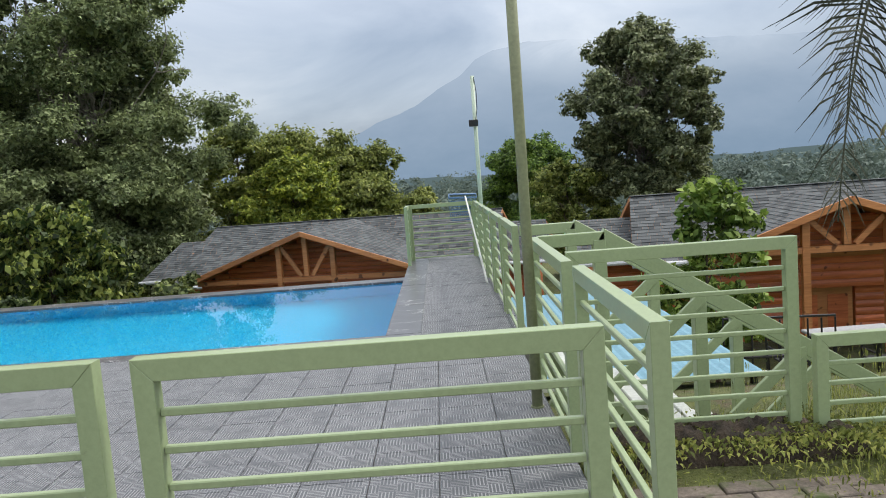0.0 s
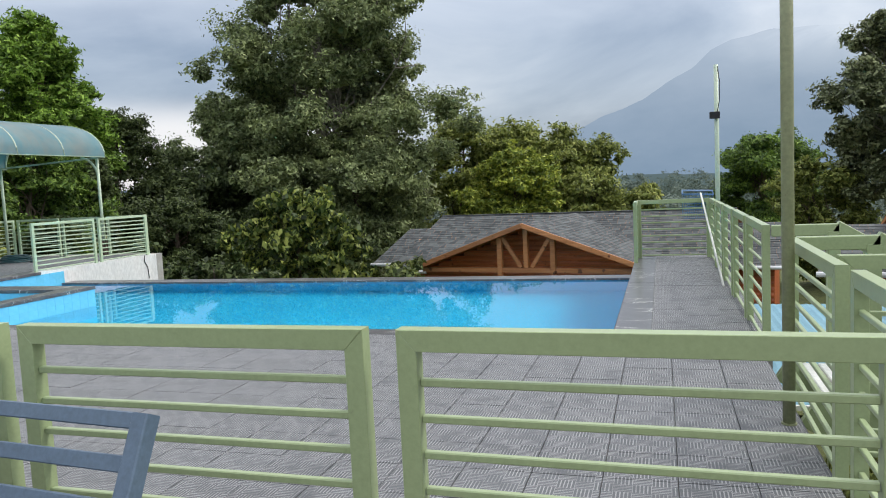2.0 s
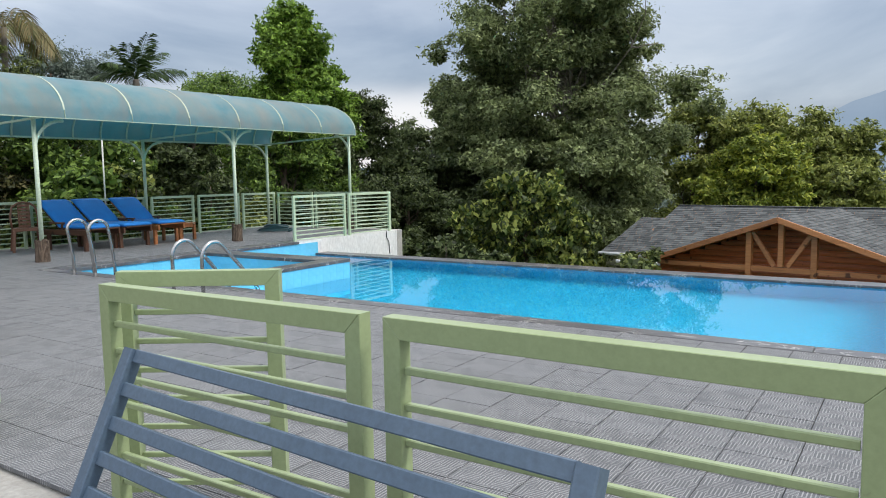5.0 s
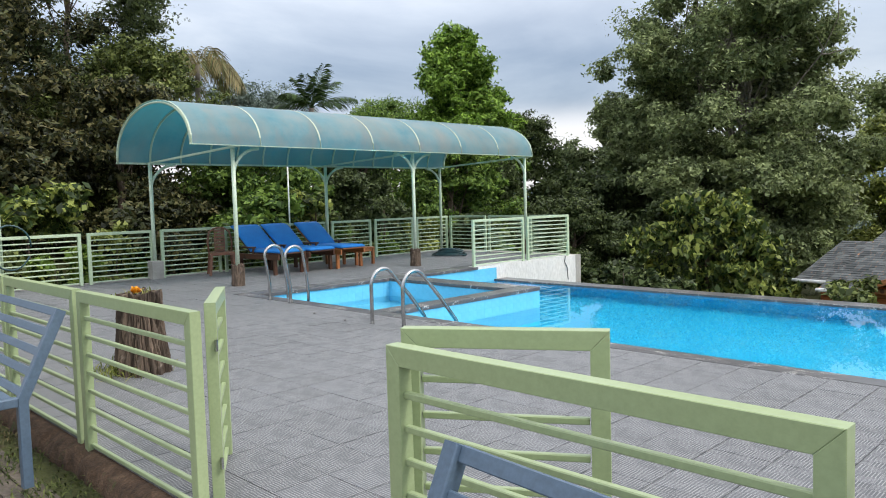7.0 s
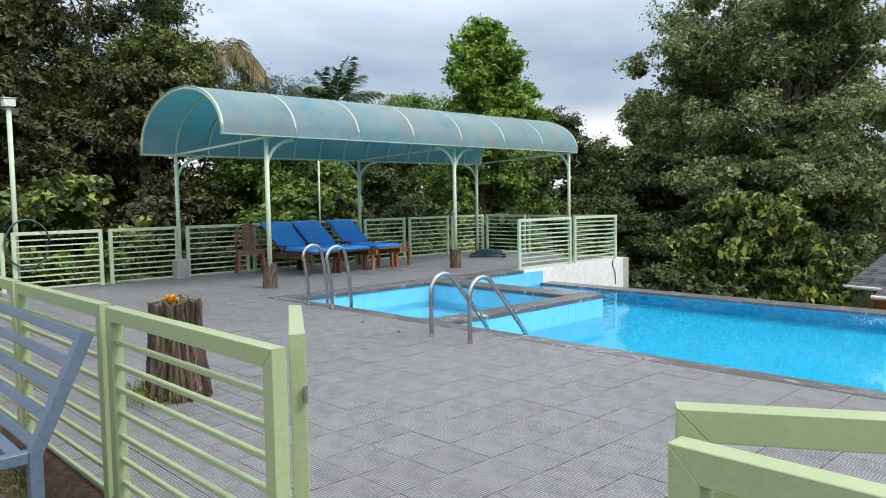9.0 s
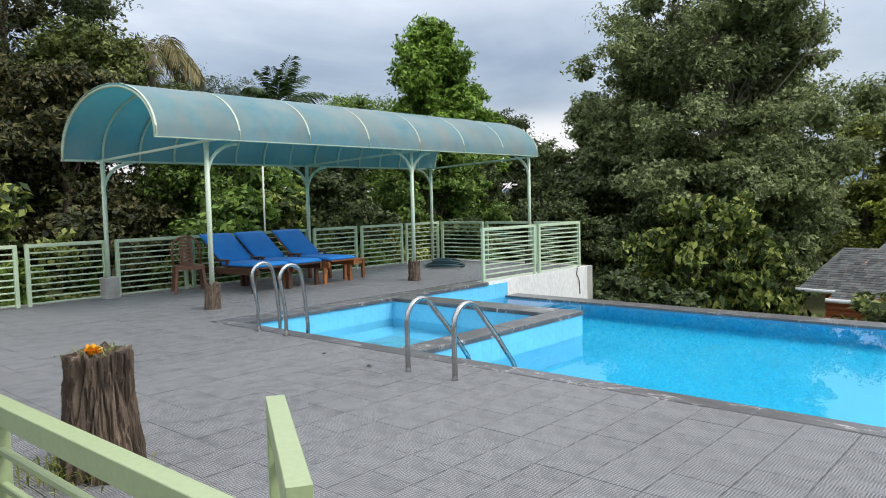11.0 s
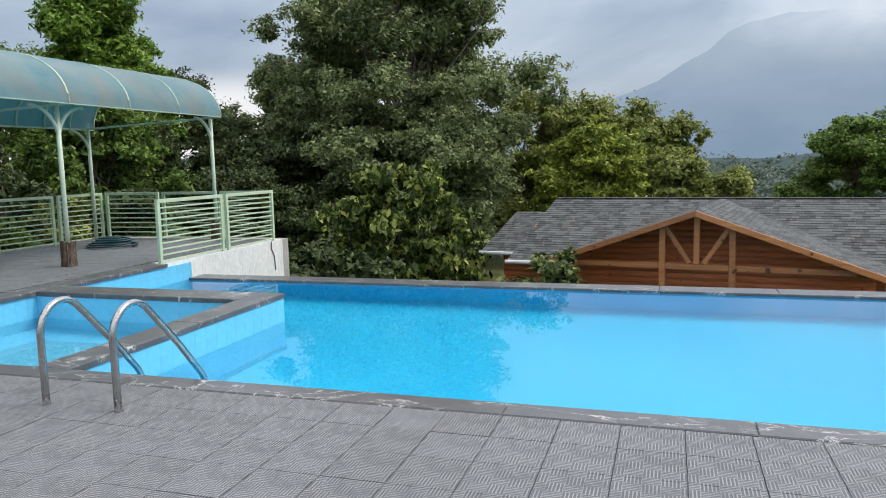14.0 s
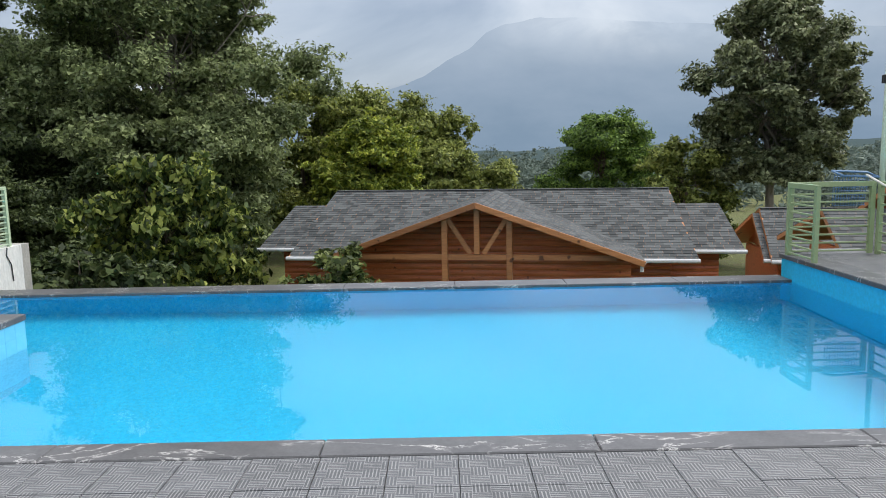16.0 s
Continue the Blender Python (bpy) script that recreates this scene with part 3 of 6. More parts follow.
pool_water.visible_shadow = False

# marble coping: each slab a piece of its border
coping = tagged(new("trim_pool_coping"), "dark grey veined marble coping round the pool", "coping", kind="structure")


def slabs(x0, x1, y0, y1, z, step, along):
    a, b = (x0, x1) if along == "x" else (y0, y1)
    n = max(1, round((b - a) / step))
    for i in range(n):
        p, q = a + (b - a) * i / n + 0.0015, a + (b - a) * (i + 1) / n - 0.0015
        lo, hi = ((p, y0, z - 0.05), (q, y1, z)) if along == "x" else ((x0, p, z - 0.05), (x1, q, z))
        part("slab", Mesh().box(lo, hi, 0.006), M_MARBLE, coping)


slabs(POOL_L - 0.30, POOL_R + 0.28, COP_N0, POOL_N + 0.02, 0.004, 1.25, "x")
slabs(POOL_L - 0.30, POOL_L + 0.02, POOL_N + 0.024, 11.10, 0.004, 1.25, "y")
slabs(KID_R - 0.01, KID_R + DIV + 0.01, POOL_N + 0.024, KID_F + DIV_Y + 0.01, 0.002, 1.2, "y")
slabs(POOL_L + 0.024, KID_R - 0.014, KID_F - 0.01, KID_F + DIV_Y + 0.01, 0.002, 1.2, "x")
slabs(POOL_R - 0.02, POOL_R + 0.28, POOL_N + 0.024, 11.88, 0.004, 1.25, "y")
slabs(POOL_L, POOL_R, POOL_F - 0.03, POOL_F + 0.33, RIM_Z, 1.25, "x")

# sun deck side wall beyond the pool
side = Mesh().box((-11.88, 11.11, -2.6), (-11.62, 14.35, 0.0))
setting("wall_sun_deck", side, M_WHITE, "stained whitewashed retaining wall of the sun deck", "wall")
cable = part("cable", Mesh().tube([(-11.605, 13.95, 0.004), (-11.61, 13.93, -0.12), (-11.606, 14.02, -0.26), (-11.61, 14.05, -0.52)], 0.008, 6), M_DARK, smooth=True)
tagged(cable, "thin dark cable hanging down the white wall", "cable")
deck_edges = Mesh()
deck_edges.box((DECK_X0, 14.354, -2.6), (-11.62, 14.55, 0.0))
deck_edges.box((DECK_X0 - 0.2, DECK_Y0, -2.6), (DECK_X0 - 0.004, 14.55, 0.0))
deck_edges.box((-0.72, 11.9, -4.3), (0.14, 12.15, -0.36))
deck_edges.box((-0.08, DECK_Y0, -1.6), (0.12, 11.89, -0.36))
setting("wall_deck_edges", deck_edges, M_CONC, "bare concrete edge walls of the deck", "wall")
kerb = Mesh()
for ka, kb in ((DECK_X0, -5.18), (-3.85, -0.05)):
    n = round((kb - ka) / 0.04)
    k0 = len(kerb.v)
    section = ((2.17, -0.30), (2.175, -0.12), (2.20, -0.045), (2.25, -0.02), (2.31, -0.018), (2.37, -0.02), (DECK_Y0 - 0.006, -0.026))
    for i in range(n + 1):
        x = ka + (kb - ka) * i / n
        for j, (y, z) in enumerate(section):
            q = 0.022 * noise.fractal(Vector((x * 6, y * 9, z * 9)), 0.8, 2.1, 4) if 0 < j < 6 else 0.0
            kerb.v.append((x, y - q * 1.2 if j < 4 else y, z - abs(q) * 0.7))
    m7 = len(section)
    kerb.f += [(k0 + i * m7 + j, k0 + (i + 1) * m7 + j, k0 + (i + 1) * m7 + j + 1, k0 + i * m7 + j + 1) for i in range(n) for j in range(m7 - 1)]
setting("trim_deck_kerb", kerb, M_EARTH, "earth-covered kerb along the front fence", "kerb", smooth=True)
sill = Mesh().box((-5.18, 2.10, -0.3), (-3.85, DECK_Y0 - 0.004, -0.03), 0.02)
setting("trim_gate_sill", sill, M_CONC, "pale broken concrete sill in the gateway", "sill")


# ---------------------------------------------------------------- fences
def mitred(poly, w, c):
    """A bar cut from a four-cornered outline in x and z, w thick across y, its long edges eased by c."""
    n = len(poly)
    inner = []
    for i in range(n):
        p, a, b = Vector(poly[i]), Vector(poly[i - 1]), Vector(poly[(i + 1) % n])
        da, db = (p - a).normalized(), (b - p).normalized()
        na, nb = Vector((-da.y, da.x)), Vector((-db.y, db.x))
        inner.append(p + (na + nb) * (c / max(0.2, 1 + na.dot(nb))))
    area = sum(poly[i][0] * poly[(i + 1) % n][1] - poly[(i + 1) % n][0] * poly[i][1] for i in range(n))
    if area < 0:
        return mitred(list(reversed(poly)), w, c)
    m = Mesh()
    for y, ring in ((-w / 2, inner), (-w / 2 + c, poly), (w / 2 - c, poly), (w / 2, inner)):
        m.v += [(q[0], y, q[1]) for q in ring]
    m.f = [(j * n + i, j * n + (i + 1) % n, (j + 1) * n + (i + 1) % n, (j + 1) * n + i) for j in range(3) for i in range(n)]
    m.f += [tuple(range(n - 1, -1, -1)), tuple(range(3 * n, 4 * n))]
    return m


def fence_panel(length, height, bars, label, group, mat=None, w=0.05, rail_h=0.059, name="fence_panel", bottom=0.034):
    """A welded tube panel along +x from its base corner: top rail, two posts, flat bars."""
    mat = mat or M_GREEN
    e = thing(name, label, "fence", group=group)
    pw = 0.056
    top, low_z = height, height - rail_h
    part("top_rail", mitred([(0, top), (pw, low_z), (length - pw, low_z), (length, top)], w, 0.0018), mat, e)
    part("post", mitred([(0, 0), (pw, 0), (pw, low_z - 0.0003), (0, top - 0.0003)], w, 0.0018), mat, e)
    part("post", mitred([(length - pw, 0), (length, 0), (length, top - 0.0003), (length - pw, low_z - 0.0003)], w, 0.0018), mat, e)
    bar = Mesh().beam((0.06, 0, 0), (length - 0.06, 0, 0), 0.021, 0.021, 0.003).data("bar")
    for i in range(bars):
        z = bottom + (height - rail_h - bottom) * i / bars
        b = part("bar", bar, mat, e)
        b.location = (0, 0, z + 0.013)
    return e


def put_panel(x0, y0, x1, y1, z0, height, bars, label, group, **kw):
    a = math.degrees(math.atan2(y1 - y0, x1 - x0))
    e = fence_panel(math.hypot(x1 - x0, y1 - y0), height, bars, label, group, **kw)
    e.matrix_basis = pose(x0, y0, z0, 0, 0, a)
    return e


FRONT = "front fence panels"
front_label = "pale green welded metal fence panel on the deck edge"
for x0, x1, y0, y1 in ((-1.295, -0.10, 2.30, 2.28), (-2.57, -1.39, 2.30, 2.30), (-3.885, -2.65, 2.295, 2.30)):
    put_panel(x0, y0, x1, y1, -0.02, 0.888, 8, front_label, FRONT)
for i in range(8):
    x1 = -5.135 - i * 1.42
    put_panel(max(x1 - 1.33, -15.45), 2.28, x1, 2.29, -0.035, 0.886, 8, front_label, FRONT, bottom=0.026)
for (xa, ya), (xb, yb) in (((-3.93, 2.38), (-3.40, 2.71)), ((-5.18, 2.38), (-5.73, 2.72))):
    g = put_panel(xa, ya, xb, yb, 0.03 if xa > -4.5 else 0.004, 0.87, 7, "pale green metal gate leaf, swung open", "gate leaves", name="gate_leaf", bottom=0.02)
    L = math.hypot(xb - xa, yb - ya)
    for z in (0.14, 0.66):
        part("hinge", Mesh().tube([(-0.012, -0.02, z), (-0.012, -0.02, z + 0.05)], 0.008, 8), M_STEEL, g, "steel hinge")

SIDE = "bridge fence panels"
side_label = "pale green metal fence panel beside the pool walkway"
for y0, y1 in ((2.26, 3.42), (3.57, 4.82)):
    put_panel(0.04, y0, 0.06, y1, -0.02, 0.886, 8, side_label, SIDE)
for i in range(5):
    y0 = 5.84 + i * 1.185
    put_panel(0.06, y0, 0.07, y0 + 1.13, -0.01, 0.875, 7, side_label, SIDE)
put_panel(-0.97, 11.79, 0.06, 11.79, -0.01, 0.875, 8, "pale green metal fence panel closing the walkway", SIDE)
put_panel(-0.98, 11.08, -0.98, 11.75, -0.01, 0.875, 8, side_label, SIDE)
put_panel(0.09, 3.88, 1.16, 3.85, -0.13, 1.0, 9, "pale green metal fence panel above the garden bank", "garden fence")
put_panel(1.21, 3.80, 2.5, 3.78, -0.55, 0.955, 9, "low-set pale green metal fence panel on the bank", "garden fence")

BACK = "sun deck fence panels"
back_label = "worn mint metal fence panel round the sun deck"
ys = [(2.42, 2.85), (2.94, 3.90), (4.0, 5.29), (5.39, 6.54), (6.68, 7.88), (7.96, 9.16), (9.24, 10.42), (10.56, 11.69), (11.80, 13.03), (13.13, 14.22)]
for y0, y1 in ys:
    put_panel(-15.48, y0, -15.48, y1, -0.01, 0.905, 9, back_label, BACK, mat=M_MINT_RAIL, w=0.045, rail_h=0.05)
for x0, x1 in ((-15.42, -14.18), (-14.10, -12.9), (-12.82, -11.73)):
    put_panel(x0, 14.26, x1, 14.26, -0.01, 0.905, 9, back_label, BACK, mat=M_MINT_RAIL, w=0.045, rail_h=0.05)
for y0, y1 in ((11.05, 12.60), (12.70, 14.15)):
    put_panel(-11.67, y0, -11.67, y1, -0.01, 0.915, 10, "mint metal fence panel on the white deck wall", BACK, mat=M_MINT_RAIL, w=0.045, rail_h=0.05)


# ---------------------------------------------------------------- canopy over the sun deck
CX0, CX1, CY0, CY1, CRISE = -15.56, -12.70, 6.01, 14.22, 0.83
EAVE_BACK, EAVE_FRONT = 2.11, 2.25
canopy = thing("canopy", "arched shade canopy of dusty teal plastic on mint posts", "canopy")


def arch_at(s, off=0.0):
    """Point of the arch section, s from 0 at the back eave to 1 at the front."""
    a = math.pi * (1 - s)
    cx, half = (CX0 + CX1) / 2, (CX1 - CX0) / 2
    base = EAVE_BACK + (EAVE_FRONT - EAVE_BACK) * s
    return cx + (half + off) * math.cos(a), base + (CRISE + off) * max(0.0, math.sin(a)) ** 0.92


NB = 7
for i in range(NB):
    y0, y1 = CY0 + (CY1 - CY0) * i / NB, CY0 + (CY1 - CY0) * (i + 1) / NB
    sh = Mesh()
    pts = [arch_at(k / 24, 0.02) for k in range(25)]
    low = [arch_at(k / 24, 0.012) for k in range(25)]
    vs = [(x, y, z) for y in (y0 + 0.003, y1 - 0.003) for x, z in pts] + [(x, y, z) for y in (y0 + 0.003, y1 - 0.003) for x, z in low]
    fs = [(k, k + 1, 26 + k, 25 + k) for k in range(24)] + [(50 + k, 75 + k, 76 + k, 51 + k) for k in range(24)]
    part("sheet", sh.add(vs, fs), M_SHEET, canopy, smooth=True)
for i in range(2 * NB + 1):
    y = CY0 + (CY1 - CY0) * i / (2 * NB)
    pts = [(arch_at(k / 24, -0.015)[0], y, arch_at(k / 24, -0.015)[1]) for k in range(25)]
    part("rib", Mesh().tube(pts, 0.02, 6), M_GREEN_W, canopy, smooth=True)
    if i % 2 == 0:
        pts = [(arch_at(k / 24, 0.026)[0], y, arch_at(k / 24, 0.026)[1]) for k in range(25)]
        strip = Mesh()
        for (xa, _, za), (xb, _, zb) in zip(pts, pts[1:]):
            strip.beam((xa, y, za), (xb, y, zb), 0.028, 0.005, 0.001)
        part("cover_strip", strip, M_GREEN_W, canopy, "pale cover strip")
for x, ez in ((CX0, EAVE_BACK), (CX1, EAVE_FRONT)):
    part("eave_rail", Mesh().beam((x, CY0 - 0.02, ez), (x, CY1 + 0.02, ez), 0.034, 0.034), M_GREEN_W, canopy)
POSTS = ((-15.42, (6.53, 10.41, 13.94), EAVE_BACK), (-12.92, (6.81, 10.72, 14.24), EAVE_FRONT))
for x, rows, ez in POSTS:
    for k, y in enumerate(rows):
        part("post", Mesh().tube([(x, y, 0.02), (x, y, ez)], 0.034, 12), M_GREEN_W, canopy, smooth=True)
        for sgn in (1, -1):
            if (k == 0 and sgn < 0) or (k == 2 and sgn > 0):
                continue
            pts = [(x, y + sgn * 0.47 * (1 - math.cos(a)), ez - 0.50 + 0.47 * math.sin(a)) for a in [math.pi / 2 * q / 8 for q in range(9)]]
            part("bracket", Mesh().tube(pts, 0.026, 8), M_GREEN_W, canopy, smooth=True)
for ya, yb in zip(POSTS[0][1], POSTS[1][1]):
    part("tie_beam", Mesh().beam((CX0, ya, EAVE_BACK - 0.005), (CX1, yb, EAVE_FRONT - 0.005), 0.035, 0.035), M_GREEN_W, canopy)


def stump_mesh(r, h, seed, flare=0.25, n=36, rings=9, lump=0.12):
    """A cut trunk: fluted sides, ragged rim, sunken top."""
    rnd = random.Random(seed)
    ph = [rnd.uniform(0, 6.28) for _ in range(5)]
    m = Mesh()
    for j in range(rings):
        z = h * j / (rings - 1)
        for i in range(n):
            a = 2 * math.pi * i / n
            q = Vector((3.4 * math.cos(a), 3.4 * math.sin(a), z / r * 0.28 + seed))
            crack = max(0.0, 1 - 5.5 * abs(noise.noise(q * 1.15))) + 0.7 * max(0.0, 1 - 5 * abs(noise.noise(q * 2.1 + Vector((5, 1, 2)))))
            k = 1 + lump * (0.5 * math.sin(3 * a + ph[0]) + 0.35 * math.sin(5 * a + ph[1] + z * 2) + 0.8 * noise.noise(q * 2.6)) - 0.17 * crack + rnd.uniform(-0.012, 0.012)
            k *= 1 + flare * (1 - z / h) ** 2.5
            m.v.append((r * k * math.cos(a), r * k * math.sin(a), z + (0.06 * r / 0.145 * noise.noise(Vector((2.6 * math.cos(a), 2.6 * math.sin(a), seed + 9.0))) if j == rings - 1 else 0)))
    m.f += [(j * n + i, j * n + (i + 1) % n, (j + 1) * n + (i + 1) % n, (j + 1) * n + i) for j in range(rings - 1) for i in range(n)]
    k = len(m.v)
    m.v.append((0, 0, h - 0.05))
    m.f += [((rings - 1) * n + i, (rings - 1) * n + (i + 1) % n, k) for i in range(n)]
    return m


for y in POSTS[1][1]:
    st = part("tree_stump", stump_mesh(0.105, 0.34, int(y * 7), 0.05, 40, 12, 0.06), M_STUMP)
    tagged(st, "short dark log sleeve round a canopy post", "tree stump", "post sleeves")
    st.location = (-12.92, y, 0)
for y in POSTS[0][1][:2]:
    bl = part("concrete_block", Mesh().box((-0.105, -0.105, 0), (0.105, 0.105, 0.33), 0.015), M_CONC)
    tagged(bl, "weathered concrete footing block round a canopy post", "concrete block", "post footings")
    bl.location = (-15.40, y, 0)


# ---------------------------------------------------------------- cabins
def roof_plane(name, corners, parent, course=0.135, tab=0.22, thick=0.012, seed=1):
    """Lapped shingle courses on the slope eave-left, eave-right, ridge-right, ridge-left."""
    rnd = random.Random(seed)
    a, b, c, d = [Vector(p) for p in corners]
    n = (b - a).cross(d - a).normalized()
    if n.z < 0:
        n = -n
    rows = max(2, round((d - a).length / course))
    vs, fs = [], []
    for r in range(rows):
        s0, s1 = r / rows, min(1.0, (r + 1.25) / rows)
        l0, r0 = a.lerp(d, s0), b.lerp(c, s0)
        l1, r1 = a.lerp(d, s1), b.lerp(c, s1)
        width = max((r0 - l0).length, 0.05)
        u = -rnd.random() * tab
        while u < width:
            w = tab * rnd.uniform(0.55, 1.35)
            p, q = max(0, u) / width, min(width, u + w - 0.006) / width
            if q > p + 0.004:
                k = len(vs)
                lift = thick * rnd.uniform(0.75, 1.5)
                drop = rnd.choice((0, 0, 0.012)) / max(0.1, (d - a).length)
                lo0, hi0 = l0.lerp(r0, p), l0.lerp(r0, q)
                lo1, hi1 = l1.lerp(r1, p), l1.lerp(r1, q)
                vs += [lo0 + n * lift, hi0 + n * lift, hi1 + n * 0.003, lo1 + n * 0.003, lo0, hi0]
                fs += [(k, k + 1, k + 2, k + 3), (k + 4, k + 5, k + 1, k)]
            u += w
    me = Mesh().add(vs, fs)
    under = Mesh()
    t = n * 0.10
    under.add([a - t, b - t, c - t, d - t, a - n * 0.002, b - n * 0.002, c - n * 0.002, d - n * 0.002], [(3, 2, 1, 0), (4, 5, 6, 7), (0, 1, 5, 4), (1, 2, 6, 5), (2, 3, 7, 6), (3, 0, 4, 7)])
    roof = part("roof", under, M_BEAM, parent, "shingled roof on pine boards")
    part("shingles", me, M_SHINGLE, roof, "grey asphalt shingles", kind="stuff")
    return roof


def board_wall(parent, x0, x1, y, z0, z1, top=None, step=0.16, thick=0.05):
    """Horizontal log boards on the plane y; top(x) bounds them above."""
    n = max(1, round((z1 - z0) / step))
    wall = part("wall", Mesh().box((x0, y + thick + 0.004, z0), (x1, y + thick + 0.10, z1 if top is None else z0 + 0.4)), M_CABIN, parent, "varnished pine log wall")
    for i in range(n):
        za, zb = z0 + (z1 - z0) * i / n + 0.004, z0 + (z1 - z0) * (i + 1) / n - 0.004
        xa, xb = x0, x1
        if top is not None:
            xs = [x0 + (x1 - x0) * k / 200 for k in range(201)]
            ok = [x for x in xs if top(x) > (za + zb) / 2]
            if not ok:
                continue
            xa, xb = ok[0], ok[-1]
        zm = (za + zb) / 2
        m = Mesh().add([(x, y + (0.0 if abs(z - zm) < 0.03 else 0.018), z) for x in (xa, xb) for z in (za, zm - 0.02, zm + 0.02, zb)] + [(x, y + thick, z) for x in (xa, xb) for z in (za, zb)],
                       [(0, 4, 5, 1), (1, 5, 6, 2), (2, 6, 7, 3), (3, 7, 11, 9), (8, 10, 4, 0), (9, 11, 10, 8), (0, 1, 2, 3, 9, 8), (10, 11, 7, 6, 5, 4)])
        part("plank", m, M_CABIN, wall)
    return wall


def window_part(parent, x, z, w, h, y):
    fr = Mesh()
    for a, b in (((x - w / 2, y, z), (x + w / 2, y, z)), ((x - w / 2, y, z + h), (x + w / 2, y, z + h)), ((x - w / 2, y, z), (x - w / 2, y, z + h)), ((x + w / 2, y, z), (x + w / 2, y, z + h)), ((x, y, z), (x, y, z + h))):
        fr.beam(a, b, 0.06, 0.07)
    win = part("window", fr, M_BEAM, parent, "pine window frame")
    part("pane", Mesh().box((x - w / 2, y + 0.02, z), (x + w / 2, y + 0.026, z + h)), M_GLASS_DARK, win, "dark window pane")
    return win


def cabin(m, label, half, gable_half, apex, foot, depth, ridge_z, ridge_y, eave_y, eave_z, low_half, low_y, low_z, low_ridge, ground, seed, truss=0.86):
    """A pine cabin with a long ridge along x, a front gable on struts at y = 0 and lower end wings. Its base point is the gable's apex."""
    e = thing("cabin", label, "cabin", m)
    s = seed
    back_eave = 2 * ridge_y - eave_y
    roof_plane("roof", [(-half - 0.3, eave_y, eave_z), (half + 0.3, eave_y, eave_z), (half, ridge_y, ridge_z), (-half, ridge_y, ridge_z)], e, seed=s)
    roof_plane("roof", [(half + 0.3, back_eave, eave_z), (-half - 0.3, back_eave, eave_z), (-half, ridge_y, ridge_z), (half, ridge_y, ridge_z)], e, seed=s + 1)
    for sg in (-1, 1):
        xa, xb = sg * (low_half + 0.25), sg * (half - 0.4)
        ca = [(xa, low_y, low_z), (xb, low_y, low_z), (xb, ridge_y, low_ridge), (sg * low_half, ridge_y, low_ridge)]
        roof_plane("roof", ca if sg < 0 else [ca[1], ca[0], ca[3], ca[2]], e, seed=s + 2 + sg)
        yb = 2 * ridge_y - low_y
        cb = [(xa, yb, low_z), (xb, yb, low_z), (xb, ridge_y, low_ridge), (sg * low_half, ridge_y, low_ridge)]
        roof_plane("roof", cb if sg > 0 else [cb[1], cb[0], cb[3], cb[2]], e, seed=s + 5 + sg)
    for sg in (-1, 1):
        ca = [(sg * gable_half, -0.35, foot), (sg * gable_half, depth, foot), (0, depth, apex), (0, -0.35, apex)]
        roof_plane("roof", ca if sg > 0 else [ca[1], ca[0], ca[3], ca[2]], e, seed=s + 8 + sg)
        part("bargeboard", Mesh().beam((sg * gable_half, -0.37, foot - 0.06), (0, -0.37, apex - 0.06), 0.05, 0.135, 0.006), M_BEAM, e, "thick pine bargeboard")
    slope = (apex - foot) / gable_half
    tie = apex - 0.97 * (apex - foot)
    part("tie_beam", Mesh().beam((-gable_half + 0.62, -0.05, tie), (gable_half - 0.62, -0.05, tie), 0.12, 0.13), M_BEAM, e)
    part("king_post", Mesh().beam((0, -0.05, tie + 0.075), (0, -0.05, apex - 0.14), 0.13, 0.13), M_BEAM, e)
    for sg in (-1, 1):
        part("post", Mesh().beam((sg * truss, -0.06, ground), (sg * truss, -0.06, apex - truss * slope - 0.13), 0.14, 0.14), M_BEAM, e)
        part("brace", Mesh().beam((sg * 0.16, -0.05, tie + 0.08), (sg * truss * 0.90, -0.05, apex - truss * 0.9 * slope - 0.16), 0.07, 0.11), M_BEAM, e)
    board_wall(e, -gable_half + 0.2, gable_half - 0.2, 0.9, foot - 0.9, apex - 0.1, lambda x: apex - abs(x) * slope - 0.12)
    wy = eave_y + 0.55
    for xa, xb in ((-half + 0.3, -0.66), (0.66, half - 0.3)):
        board_wall(e, xa, xb, max(wy, 1.1), ground, eave_z - 0.02)
    door = part("door", Mesh().box((-0.6, max(wy, 1.1), ground), (0.6, max(wy, 1.1) + 0.06, ground + 2.05)), M_BEAM, e, "panelled pine double door")
    for sg in (-1, 1):
        for z in (0.15, 1.1):
            part("panel", Mesh().box((sg * 0.3 - 0.2, max(wy, 1.1) - 0.02, ground + z), (sg * 0.3 + 0.2, max(wy, 1.1) - 0.001, ground + z + 0.8), 0.01), M_CABIN, door)
    for sg in (-1, 1):
        window_part(e, sg * 2.2, ground + 0.95, 1.0, 1.1, max(wy, 1.1) - 0.03)
        xs = sorted((sg * (half - 0.2), sg * (low_half - 0.3)))
        board_wall(e, xs[0], xs[1], low_y + 0.5, ground, low_z - 0.02)
        part("end_wall", Mesh().box((sg * (low_half - 0.35) - 0.06, low_y + 0.6, ground), (sg * (low_half - 0.35) + 0.06, 2 * ridge_y - low_y - 0.6, low_z)), M_CABIN, e)
        g = Mesh()
        x0, x1 = sorted((sg * (gable_half + 0.0), sg * (half + 0.32)))
        g.tube([(x0, eave_y - 0.06, eave_z - 0.03), (x1, eave_y - 0.06, eave_z - 0.03)], 0.055, 8)
        part("gutter", g, M_GUTTER, e, "white plastic gutter")
        g = Mesh()
